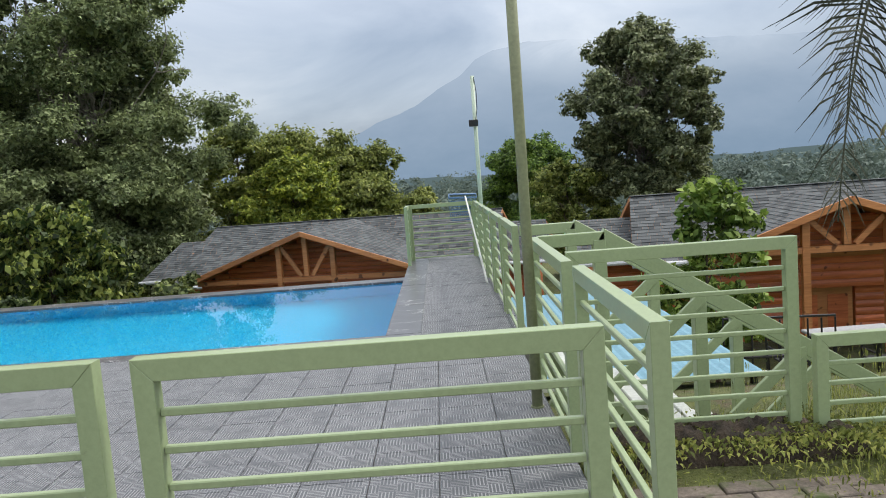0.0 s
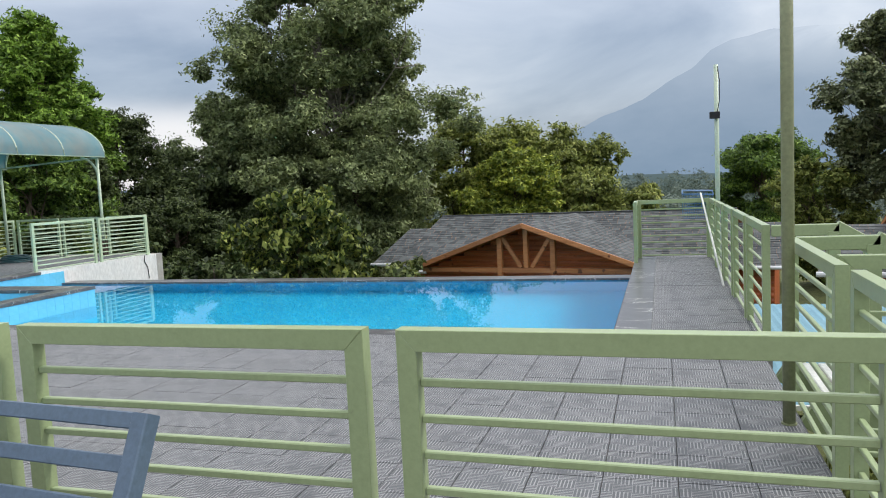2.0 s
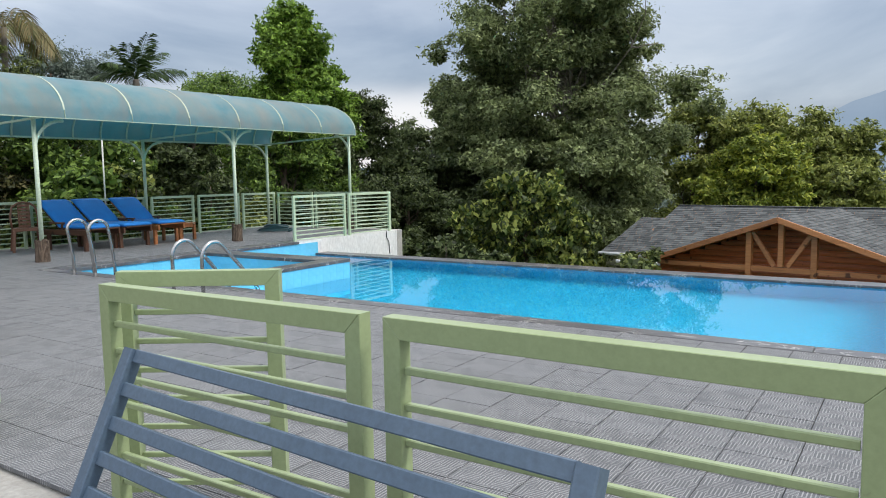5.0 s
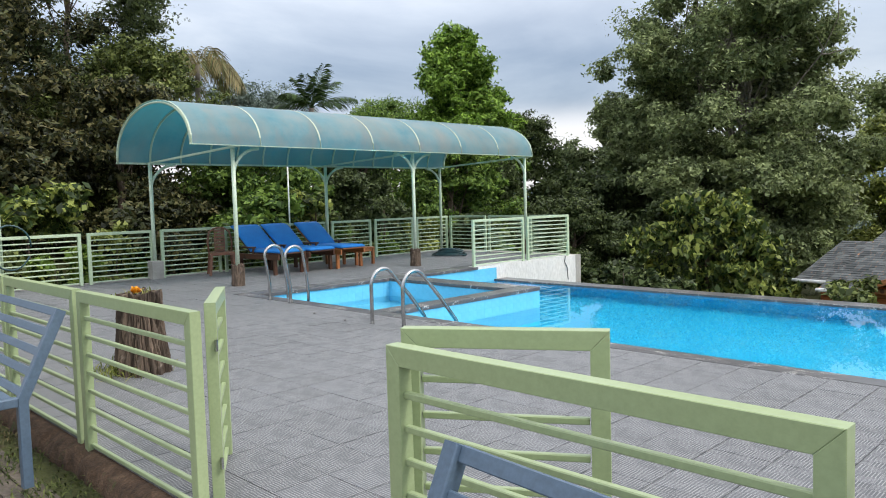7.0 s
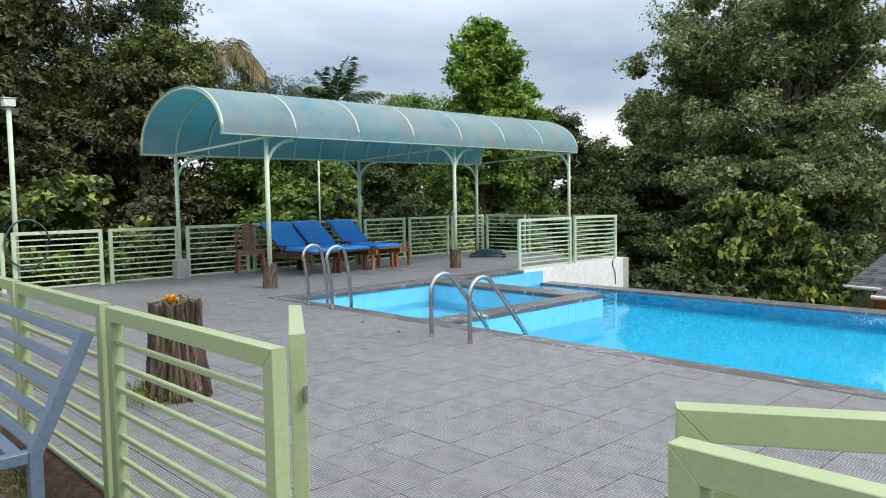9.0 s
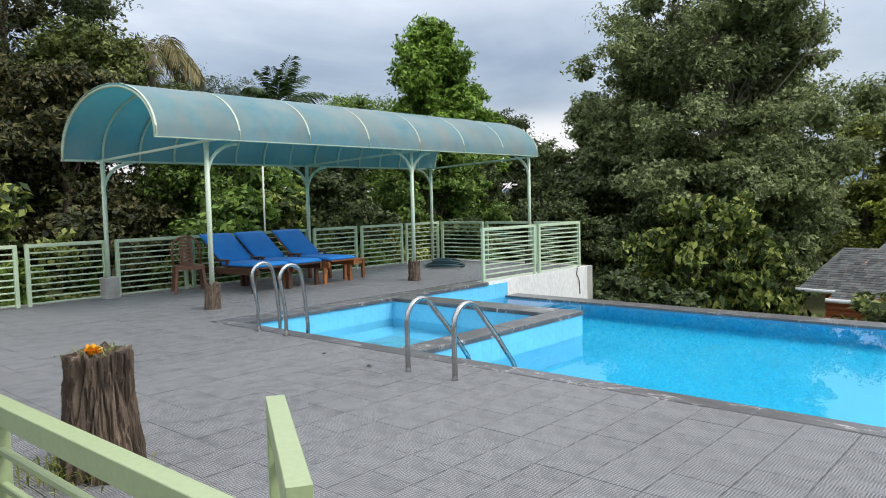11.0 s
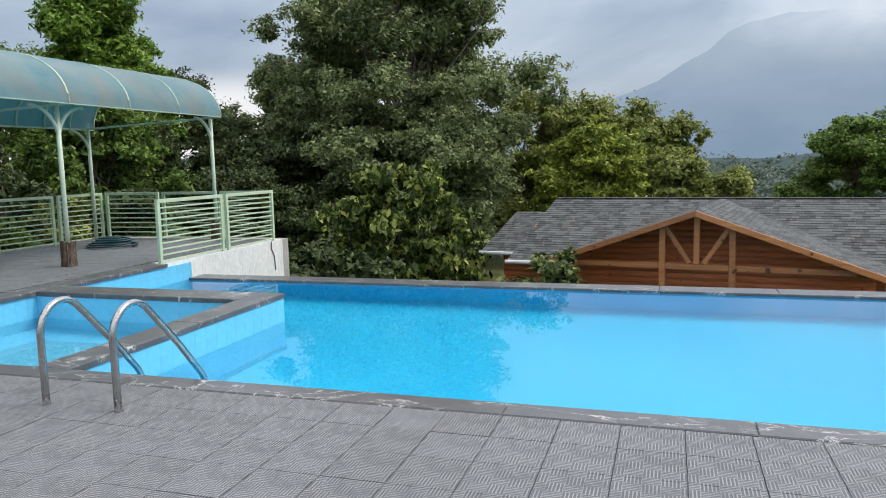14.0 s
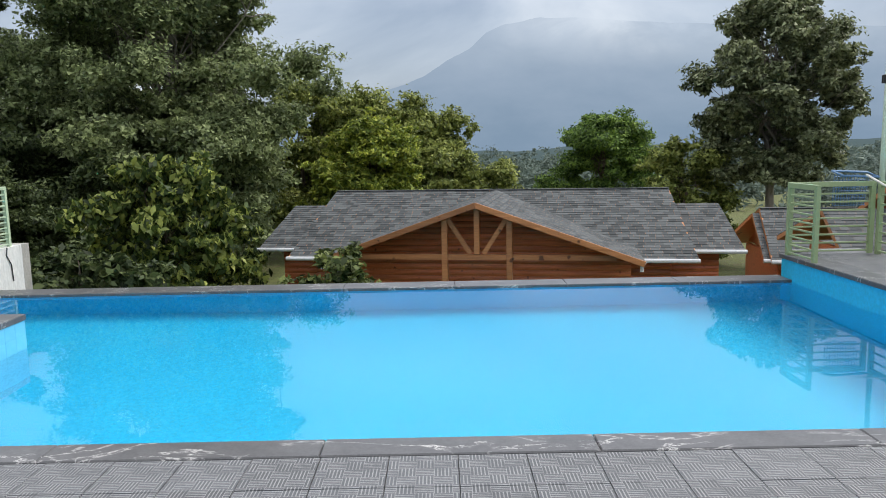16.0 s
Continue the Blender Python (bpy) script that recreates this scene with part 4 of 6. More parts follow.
        x0, x1 = sorted((sg * (half + 0.1), sg * (low_half + 0.28)))
        g.tube([(x0, low_y - 0.06, low_z - 0.03), (x1, low_y - 0.06, low_z - 0.03)], 0.055, 8)
        part("gutter", g, M_GUTTER, e, "white plastic gutter")
        part("downpipe", Mesh().tube([(sg * gable_half, -0.30, foot - 0.02), (sg * gable_half * 0.985, -0.26, foot - 0.14), (sg * gable_half * 0.985, -0.26, foot - 0.25)], 0.04, 8), M_GUTTER, e, "white downpipe")
    for sg in (-1, 1):
        x = sg * (half - 0.25)
        tri = [(x, eave_y + 0.3, eave_z), (x, 2 * ridge_y - eave_y - 0.3, eave_z), (x, ridge_y, ridge_z - 0.12)]
        part("gable_end", Mesh().add(tri + [(px - sg * 0.06, py, pz) for px, py, pz in tri], [(0, 1, 2), (5, 4, 3), (0, 3, 4, 1), (1, 4, 5, 2), (2, 5, 3, 0)]), M_CABIN, e, "boarded gable end")
    part("ridge_cap", Mesh().beam((-half, ridge_y, ridge_z + 0.004), (half, ridge_y, ridge_z + 0.004), 0.2, 0.014), M_SHINGLE, e)
    return e


cabin(pose(-4.246, 20.47, 0, 0, 0, -10), "pine log cabin with grey shingle roof and timber front gable", 5.05, 3.88, 0.086, -1.28, 4.8, 0.10, 4.95, 1.35, -1.48, 6.45, 2.54, -1.41, -0.36, -3.8, 20, 0.78)
cabin(pose(7.23, 14.3, 0, 0, 0, -8), "varnished pine cabin with shingle roof beside the garden", 3.6, 2.75, 0.33, -0.70, 3.3, 0.45, 3.3, 0.7, -0.85, 4.9, 1.3, -0.85, -0.05, -2.75, 50, 0.75)
cabin(pose(9.3, 24.4, 0, 0, 0, -8), "more distant pine cabin with grey shingle roof", 4.8, 2.9, -0.70, -1.75, 0.6, -0.60, 0.0, -2.4, -1.85, 5.0, -2.2, -1.85, -0.75, -4.2, 80)


# ---------------------------------------------------------------- trees
def leaf_cloud(centres, radii, counts, size, rng, flat=0.55, tuft=55, long=1.8, droop=0.0, loose=0.27, slim=False):
    """Folded leaves (or, slim, single pointed blades) in small tufts strewn through clumps; returns vertex and face arrays."""
    P, Nn = [], []
    for c, r, k in zip(centres, radii, counts):
        n = max(5, k // tuft)
        d = rng.normal(size=(n, 3))
        d /= np.linalg.norm(d, axis=1)[:, None]
        d[:, 2] = np.where(d[:, 2] < 0, d[:, 2] * 0.75, d[:, 2])
        d *= (rng.uniform(0.05, 1.0, n) ** 0.5 * rng.uniform(0.75, 1.25, n))[:, None]
        pick = rng.integers(0, n, k)
        sway = rng.normal(size=(k, 3)) * loose * np.array((1.0, 1.0, 0.8)) * rng.uniform(0.5, 1.25, n)[pick][:, None]
        q = d[pick] + sway
        P.append(np.array(c) + q * np.array(r))
        nn = q * (1 - flat) + np.array((0, 0, flat)) + rng.normal(size=(k, 3)) * 0.55
        Nn.append(nn / np.linalg.norm(nn, axis=1)[:, None])
    P, Nn = np.concatenate(P), np.concatenate(Nn)
    k = len(P)
    t = np.cross(Nn, rng.normal(size=(k, 3)))
    t /= np.linalg.norm(t, axis=1)[:, None]
    t[:, 2] -= droop
    t /= np.linalg.norm(t, axis=1)[:, None]
    b = np.cross(Nn, t)
    s = size * rng.uniform(0.55, 1.4, k)[:, None]
    if slim:
        V = np.empty((k, 3, 3))
        V[:, 0] = P - t * s * long * 0.42 + b * s * 0.5
        V[:, 1] = P - t * s * long * 0.42 - b * s * 0.5
        V[:, 2] = P + t * s * long * 0.58 - Nn * s * 0.12
        return V.reshape(-1, 3), np.arange(3 * k).reshape(k, 3)
    V = np.empty((k, 4, 3))
    V[:, 0] = P - t * s * long * 0.5
    V[:, 1] = P + b * s * 0.5 + Nn * s * 0.12
    V[:, 2] = P + t * s * long * 0.5 - Nn * s * 0.1
    V[:, 3] = P - b * s * 0.5 + Nn * s * 0.12
    return V.reshape(-1, 3), np.arange(4 * k).reshape(k, 4)


def np_mesh(name, V, F, material):
    me = bpy.data.meshes.new(name)
    me.vertices.add(len(V))
    me.vertices.foreach_set("co", V.astype(np.float32).ravel())
    me.loops.add(F.size)
    me.loops.foreach_set("vertex_index", F.astype(np.int32).ravel())
    me.polygons.add(len(F))
    me.polygons.foreach_set("loop_start", np.arange(0, F.size, F.shape[1], dtype=np.int32))
    me.polygons.foreach_set("loop_total", np.full(len(F), F.shape[1], dtype=np.int32))
    me.update(calc_edges=True)
    me.materials.append(material)
    return me


def bent(a, b, rnd, n=6, wob=0.08):
    a, b = Vector(a), Vector(b)
    L = (b - a).length
    pts = [a.lerp(b, i / n) + Vector((rnd.uniform(-1, 1), rnd.uniform(-1, 1), rnd.uniform(-0.5, 0.5))) * L * wob * (0 if i in (0, n) else 1) for i in range(n + 1)]
    return pts


def tree(x, y, base, top, spread, label, leaf, seed, clumps=40, leaves=24000, size=0.16, crown_low=0.3, trunk=0.22, bark=None, shape="round", category="tree", clump_r=None, limbs=9, droop=0.0, name="tree", tuft=30, loose=0.22, fine=0.9, flatness=(0.55, 0.9), uneven=0.13):
    """A tapered trunk with limbs and a crown of clumps of single leaves."""
    rnd, rng = random.Random(seed), np.random.default_rng(seed)
    h = top - base
    e = thing(name, label, category, pose(x, y, base))
    wood = Mesh()
    lean = Vector((rnd.uniform(-0.06, 0.06) * h, rnd.uniform(-0.06, 0.06) * h, 0))
    trunk_pts = bent((0, 0, -0.2), (lean.x, lean.y, h * 0.86), rnd, 8, 0.02)
    wood.tube(trunk_pts, trunk, 10, trunk * 0.15)
    cents, rads = [], []
    cr = clump_r or spread * 0.34
    slim = category == "tree" and droop == 0.0
    if slim:
        leaves, size, tuft = int(leaves * 1.8), size * 0.86, int(tuft * 1.2)
    for i in range(clumps):
        for _ in range(40):
            f = crown_low + (1 - crown_low) * rnd.random()
            u = (f - crown_low) / (1 - crown_low)
            if shape == "round":
                w = math.sin(math.pi * min(1, 0.12 + 0.84 * u)) ** 0.6
            elif shape == "oval":
                w = math.sin(math.pi * min(1, 0.40 + 0.57 * u)) ** 0.75
            elif shape == "umbrella":
                w = 0.35 + 0.75 * math.sin(math.pi * min(1, 0.25 + 0.68 * u))
            else:
                w = 1.0 - 0.25 * u
            a = rnd.uniform(0, 2 * math.pi)
            rr = spread * w * (1 + uneven * (math.sin(3 * a + seed + 5 * u) + 0.7 * math.sin(5 * a + 11 * u))) * math.sqrt(rnd.uniform(0.06, 1.0))
            c = Vector((lean.x * f + rr * math.cos(a), lean.y * f + rr * math.sin(a), h * f - cr * 0.35))
            if all((c - q).length > cr * 0.42 for q in cents):
                break
        cents.append(c)
        k = cr * rnd.uniform(0.55, 1.15)
        rads.append((k, k, k * rnd.uniform(*flatness)))
    order = sorted(range(len(cents)), key=lambda i: -cents[i].length)
    for i in order[:limbs]:
        c = cents[i]
        f = max(0.12, min(0.8, c.z / h * rnd.uniform(0.45, 0.9)))
        st = trunk_pts[min(8, int(f * 8 / 0.86))]
        pts = bent(st, c, rnd, 6, 0.09)
        wood.tube(pts, trunk * 0.15, 7, trunk * 0.03)
        for _ in range(2):
            q = pts[rnd.randint(2, 4)]
            wood.tube(bent(q, q + Vector((rnd.uniform(-1, 1), rnd.uniform(-1, 1), rnd.uniform(0.1, 0.9))) * spread * 0.2, rnd, 4, 0.08), trunk * 0.10, 5, trunk * 0.02)
    part("trunk", wood, bark or M_BARK, e, "bark-covered trunk with bare limbs", smooth=True)
    vol = [r[0] ** 2 for r in rads]
    cnt = [max(40, int(leaves * v / sum(vol))) for v in vol]
    V, F = leaf_cloud(cents, rads, [int(k * 0.84) for k in cnt], size * fine, rng, droop=droop, tuft=tuft, loose=loose, slim=slim)
    V2, F2 = leaf_cloud([c * 0.97 for c in cents], [(p * 0.55, q * 0.55, r * 0.55) for p, q, r in rads], [int(k * 0.16) for k in cnt], size * 1.5, rng, droop=droop, slim=slim)
    V, F = np.concatenate([V, V2]), np.concatenate([F, F2 + len(V)])
    part("crown", np_mesh("crown", V, F, leaf), leaf, e, "crown of separate leaves", kind="stuff")
    return e


def palm(x, y, z, label, leaf, seed, fronds=12, length=2.2, rise=0.9, trunk_h=3.0, leaflets=40, lw=0.045, hang=0.6, trunk_r=0.11, leaf_l=0.5, limp=None, along=0.65, spread_a=(0, 6.28), el_lo=0.15, el_hi=1.25):
    """A palm: ringed trunk and arching fronds of single leaflets; (x, y, z) is the crown's heart."""
    rnd, rng = random.Random(seed), np.random.default_rng(seed)
    sag = hang if limp is None else limp
    e = thing("palm_tree", label, "palm", pose(x, y, z))
    part("trunk", Mesh().tube([(0.15 * math.sin(k), 0.0, -trunk_h + trunk_h * k / 6) for k in range(7)], trunk_r * 1.25, 10, trunk_r), M_BARK_PALE, e, "ringed grey trunk", smooth=True)
    for i in range(fronds):
        a = spread_a[0] + (spread_a[1] - spread_a[0]) * (i + rnd.uniform(-0.3, 0.3)) / fronds
        el = rnd.uniform(el_lo, el_hi)
        L = length * rnd.uniform(0.8, 1.15)
        pts, d = [], Vector((math.cos(a) * math.cos(el), math.sin(a) * math.cos(el), math.sin(el) * rise))
        p = Vector((0, 0, 0))
        for k in range(13):
            pts.append(p.copy())
            p = p + d.normalized() * (L / 12)
            d.z -= hang * 0.19
        fr = part("frond", Mesh().tube(pts, 0.022, 5, 0.005), leaf, e, "arching frond", smooth=True)
        V = []
        for k in range(leaflets):
            f = 0.12 + 0.88 * k / leaflets
            q = f * 12
            j = min(11, int(q))
            c = pts[j].lerp(pts[j + 1], q - j)
            t = (pts[j + 1] - pts[j]).normalized()
            s = t.cross(Vector((0, 0, 1)))
            s = s.normalized() if s.length > 0.01 else Vector((1, 0, 0))
            ll = leaf_l * (0.45 + 0.75 * math.sin(math.pi * min(1, 0.15 + 0.8 * f))) * rnd.uniform(0.85, 1.1)
            for sg in (-1, 1):
                w = (s * sg * 0.8 + t * along + Vector((0, 0, -0.25 - sag * 0.45 * rnd.random()))).normalized()
                tip = c + w * ll + Vector((0, 0, -ll * sag * 0.35))
                mid_p = c + w * ll * 0.5
                o = t * lw * 0.5
                V += [c, mid_p + o, tip, mid_p - o]
        V = np.array([tuple(v) for v in V])
        part("foliage", np_mesh("foliage", V, np.arange(len(V)).reshape(-1, 4), leaf), leaf, fr, kind="stuff")
    return e


# the great tree behind the pool and its neighbours
tree(-17.1, 36, -4.5, 13.6, 6.3, "tall spreading tree with feathery grey-green crown and bare limbs", L_BLUE, 11, clumps=210, leaves=125000, size=0.14, crown_low=0.20, trunk=0.42, bark=M_BARK_PALE, limbs=48, clump_r=1.2, flatness=(0.6, 0.95), uneven=0.17, tuft=30, loose=0.22)
tree(-23.0, 35, -4.0, 6.6, 2.7, "grey-green tree leaning beside the great tree", L_BLUE, 12, clumps=70, leaves=40000, size=0.16, crown_low=0.15, trunk=0.25, bark=M_BARK_PALE, limbs=36, clump_r=0.95, flatness=(0.6, 0.9), tuft=30, loose=0.22)
tree(-17.6, 39, -4.0, 9.4, 4.4, "dark dense tree standing behind the great tree", L_TALL, 13, clumps=60, leaves=40000, size=0.22, crown_low=0.1, trunk=0.35, clump_r=1.6)
tree(-15.5, 35, -4.2, 4.2, 3.5, "mid-green tree below the great tree's crown", L_BLUE, 14, clumps=50, leaves=32000, size=0.17, crown_low=0.05, trunk=0.2, clump_r=1.2, flatness=(0.5, 0.8), tuft=30, loose=0.22)
tree(-22.5, 31, -4.0, 2.6, 3.6, "dark undergrowth tree at the slope's foot", L_DARK, 15, clumps=40, leaves=30000, size=0.17, crown_low=0.0, trunk=0.2, clump_r=1.2)
tree(-17.5, 30, -4.0, 1.2, 3.4, "dark undergrowth tree behind the broad-leaved shrub", L_DARK, 16, clumps=36, leaves=26000, size=0.15, crown_low=0.0, trunk=0.16, clump_r=1.1)
tree(-12.6, 22.6, -4.0, 1.25, 2.3, "broad-leaved shrub with yellow-green tips", L_SHRUB, 17, clumps=110, leaves=26000, size=0.135, crown_low=0.12, trunk=0.12, category="shrub", clump_r=0.55, droop=0.75, name="shrub", shape="round", tuft=16, loose=0.22, fine=1.0, flatness=(0.5, 0.8))
tree(-9.6, 48, -6, 4.9, 3.7, "round olive-green tree in the woodland edge", L_OLIVE, 21, clumps=80, leaves=40000, size=0.17, crown_low=0.1, trunk=0.25, clump_r=1.25)
tree(-13.5, 47, -6, 5.3, 3.6, "round olive-green tree in the woodland edge", L_OLIVE, 22, clumps=80, leaves=40000, size=0.17, crown_low=0.1, trunk=0.25, clump_r=1.25)
tree(-7.7, 47, -6, 4.3, 2.9, "rounded olive-green tree in the woodland edge", L_OLIVE, 27, clumps=60, leaves=28000, size=0.17, crown_low=0.1, trunk=0.2, clump_r=1.1)
tree(-5.5, 49, -6, 3.9, 2.8, "slim olive-green tree in the woodland edge", L_OLIVE, 23, clumps=60, leaves=28000, size=0.17, crown_low=0.1, trunk=0.2, clump_r=1.0)
tree(-9.0, 42, -5, 2.9, 3.4, "yellow-green tree lit before darker woods", L_LIME, 24, clumps=80, leaves=36000, size=0.17, crown_low=0.05, trunk=0.2, clump_r=1.05)
tree(-4.6, 44, -5, 1.5, 2.5, "dull green tree above the cabin roof", L_OLIVE, 25, clumps=50, leaves=18000, size=0.17, crown_low=0.05, trunk=0.18, clump_r=1.0)
tree(-1.9, 46, -5, 0.6, 1.9, "low rounded green tree above the cabin roof", L_OLIVE, 26, clumps=20, leaves=12000, size=0.17, crown_low=0.05, trunk=0.15, clump_r=0.9)
tree(9.7, 35, -5.0, 7.4, 3.2, "tall dark tree with open irregular crown", L_TALL, 31, clumps=170, leaves=66000, size=0.135, crown_low=0.40, trunk=0.26, bark=M_BARK_PALE, limbs=70, clump_r=0.66, uneven=0.10, loose=0.22)
tree(6.1, 36, -5.0, 1.7, 1.9, "small round dull green tree beside the tall one", L_OLIVE, 32, clumps=40, leaves=18000, size=0.14, crown_low=0.25, trunk=0.16, clump_r=0.75, limbs=14)
tree(5.74, 51.6, -6, 3.5, 3.0, "flat-topped green tree standing alone", L_MID, 34, clumps=60, leaves=42000, size=0.15, crown_low=0.40, trunk=0.2, clump_r=1.0, shape="umbrella", limbs=20)
tree(3.9, 12.3, -2.6, 0.80, 0.95, "young broad-leaved tree before the cabin", L_LIMESHRUB, 35, clumps=50, leaves=8200, size=0.085, tuft=14, loose=0.24, fine=1.0, crown_low=0.22, trunk=0.05, clump_r=0.34, droop=0.4)
# vegetation beyond the sun deck
tree(-25.35, 25.5, -1.0, 9.0, 2.45, "bright green tree with dense oval crown", L_BRIGHT, 41, clumps=230, leaves=60000, size=0.13, crown_low=0.2, trunk=0.22, shape="oval", clump_r=0.72, uneven=0.05)
for i, (x, y, b, t, s, lf, lab) in enumerate((
        (-29, 6, 1, 14.0, 4.8, L_BROWN, "tall vine-hung dark tree on the hillside"), (-33, 11, 2, 15.0, 4.6, L_DARK, "tall dark tree on the hillside"),
        (-27, 1.5, 0.5, 14, 4.6, L_BROWN, "tall vine-hung dark tree on the hillside"), (-22.0, 4.6, -0.3, 6.4, 2.8, L_BROWN, "brownish vine-covered tree behind the fence"),
        (-22.2, 8.6, -0.3, 4.6, 2.4, L_BROWN, "brownish vine-covered tree behind the canopy"), (-25.4, 10.4, 0.3, 6.4, 2.9, L_OLIVED, "green creeper-covered tree behind the canopy"),
        (-21.4, 12.4, -0.5, 3.7, 2.2, L_MID, "green bushy tree behind the canopy"), (-21.8, 16.0, -0.8, 3.6, 2.2, L_DARK, "dark bushy tree behind the canopy"),
        (-21.0, 19.8, -1.5, 3.4, 2.4, L_MID, "bushy green tree past the sun deck"), (-24.5, 28.5, -2.0, 5.4, 2.8, L_DARK, "dark tree past the sun deck"),
        (-31, 26, -1, 6.6, 3.6, L_MID, "rounded green tree on the skyline"), (-36, 30, -1, 7.4, 4.2, L_MID, "rounded green tree on the skyline"), (-36, 20, 1, 7.6, 3.8, L_FAR, "green tree on the skyline, leaves tinted with haze"),
        (-19.8, 26.0, -3.0, 1.4, 2.6, L_DARK, "dark bush on the slope beyond the deck"))):
    tree(x, y, b, t, s, lab, lf, 60 + i, clumps=90, leaves=29000 if s < 4 else 52000, size=0.10, crown_low=0.0, trunk=0.2, clump_r=s * 0.27, name="tree")
for i, (x, y, t, s, lf) in enumerate(((-17.7, 3.0, 1.5, 1.2, L_SHRUB), (-17.6, 5.2, 1.7, 1.2, L_SHRUB), (-17.8, 7.6, 1.4, 1.2, L_BROWN), (-17.7, 9.8, 1.6, 1.2, L_MID), (-17.8, 11.9, 1.8, 1.2, L_SHRUB), (-17.7, 13.9, 1.5, 1.2, L_DARK), (-16.8, 16.2, 0.8, 1.3, L_DARK), (-14.5, 16.7, 0.2, 1.4, L_DARK), (-12.4, 17.6, -0.6, 1.4, L_DARK))):
    tree(x, y, -1.6, t, s, "leafy bush crowding the deck fence", lf, 90 + i, clumps=18, leaves=9000, size=0.12, crown_low=0.0, trunk=0.06, clump_r=0.5, category="bush", name="bush", droop=0.2, shape="full")
for i in range(13):
    y = 2.3 + i * 0.98
    tree(-16.55, y, -1.2, (0.75, 0.95, 0.62)[i % 3], 0.75, "low leafy growth pressing against the back fence", (L_OLIVE, L_MID, L_OLIVED, L_LIMESHRUB)[i % 4], 150 + i, clumps=16, leaves=4200, size=0.085, crown_low=0.0, trunk=0.03, clump_r=0.34, category="bush", name="bush", droop=0.3, shape="full", limbs=5)
tree(-7.25, 19.1, -3.8, -0.62, 1.25, "leafy bush growing before the cabin gable", L_OLIVED, 99, clumps=26, leaves=5200, size=0.12, crown_low=0.2, trunk=0.05, clump_r=0.45, category="bush", name="bush")

tree(-23.2, 23.0, -1.5, 4.0, 2.3, "dark bushy tree past the canopy", L_DARK, 171, clumps=60, leaves=22000, size=0.12, crown_low=0.0, trunk=0.15, clump_r=0.7)
palm(-27.5, 18.6, 5.25, "dark green palm with stiff arching fronds", L_PALM, 5, fronds=15, length=1.75, trunk_h=7.0, hang=0.40, limp=0.7, leaflets=30, lw=0.055, leaf_l=0.62, el_lo=0.25, el_hi=1.45, rise=1.4, along=0.9)
palm(-30.5, 15.2, 7.1, "drooping yellow-brown palm on the hillside", L_DRYPALM, 6, fronds=14, length=2.6, trunk_h=7.0, hang=0.95, leaflets=34, lw=0.07, leaf_l=0.8)


def hanging_frond(parent, pts, leaf, seed, n=96, long=1.3, wide=0.036):
    """A dead frond hanging by its own weight: rib and long limp leaflets, withered towards the tip."""
    rnd = random.Random(seed)
    fr = part("frond", Mesh().tube(pts, 0.026, 6, 0.006), leaf, parent, "drooping dry frond", smooth=True)
    V, m = [], len(pts) - 1
    for k in range(n):
        f = 0.12 + 0.88 * k / n
        j = min(m - 1, int(f * m))
        c = pts[j].lerp(pts[j + 1], f * m - j)
        t = (pts[j + 1] - pts[j]).normalized()
        out = t.cross(Vector((0.55, -0.83, 0.0))).normalized()
        for sg in (-1, 1):
            ll = long * (1.0 - 0.72 * max(0.0, f - 0.5) / 0.5) * rnd.uniform(0.75, 1.1)
            d = (out * sg + t * (3.0 * max(0.0, f - 0.55) ** 1.5) + Vector((rnd.uniform(-0.15, 0.15), rnd.uniform(-0.4, 0.4), rnd.uniform(-0.12, 0.05)))).normalized()
            a1 = c + d * ll * 0.5
            a2 = a1 + (d + Vector((0, 0, -0.15 - 0.5 * f * f))).normalized() * ll * 0.5
            o = (t - d * t.dot(d)).normalized() * wide * (0.5 - 0.28 * f)
            V += [c - o * 0.5, c + o * 0.5, a1 + o, a1 - o, a1 - o, a1 + o, a2 + o * 0.1, a2 - o * 0.1]
    V = np.array([tuple(v) for v in V])
    part("foliage", np_mesh("foliage", V, np.arange(len(V)).reshape(-1, 4), leaf), leaf, fr, kind="stuff")


heart = Vector((4.25, 6.3, 3.55))
dry_palm = thing("palm_tree", "overhanging palm with dry grey drooping fronds", "palm", pose(*heart))
part("trunk", Mesh().tube([(0.12 * math.sin(k), 0.0, -5.5 + 5.5 * k / 6) for k in range(7)], 0.16, 10, 0.13), M_BARK_PALE, dry_palm, "ringed grey trunk", smooth=True)
for i, (cx, cy, cz, ex, ey, ez) in enumerate(((3.06, 6.45, 3.95, 2.95, 6.74, 0.62), (3.6, 7.4, 4.0, 3.75, 8.0, 1.5), (5.3, 6.9, 4.0, 5.7, 7.2, 1.6), (4.2, 4.9, 4.2, 4.3, 4.5, 2.2))):
    mid_p, tip = Vector((cx, cy, cz)) - heart, Vector((ex, ey, ez)) - heart
    pts = [mid_p * 2 * u * (1 - u) + tip * u * u for u in [q / 16 for q in range(17)]]
    hanging_frond(dry_palm, pts, L_GREYPALM, 70 + i)
palm(15.5, 24.0, 1.9, "small yellowing palm behind the garden cabin", L_DRYPALM, 8, fronds=10, length=1.9, trunk_h=5.0, hang=0.8, leaflets=30, lw=0.06, leaf_l=0.6)


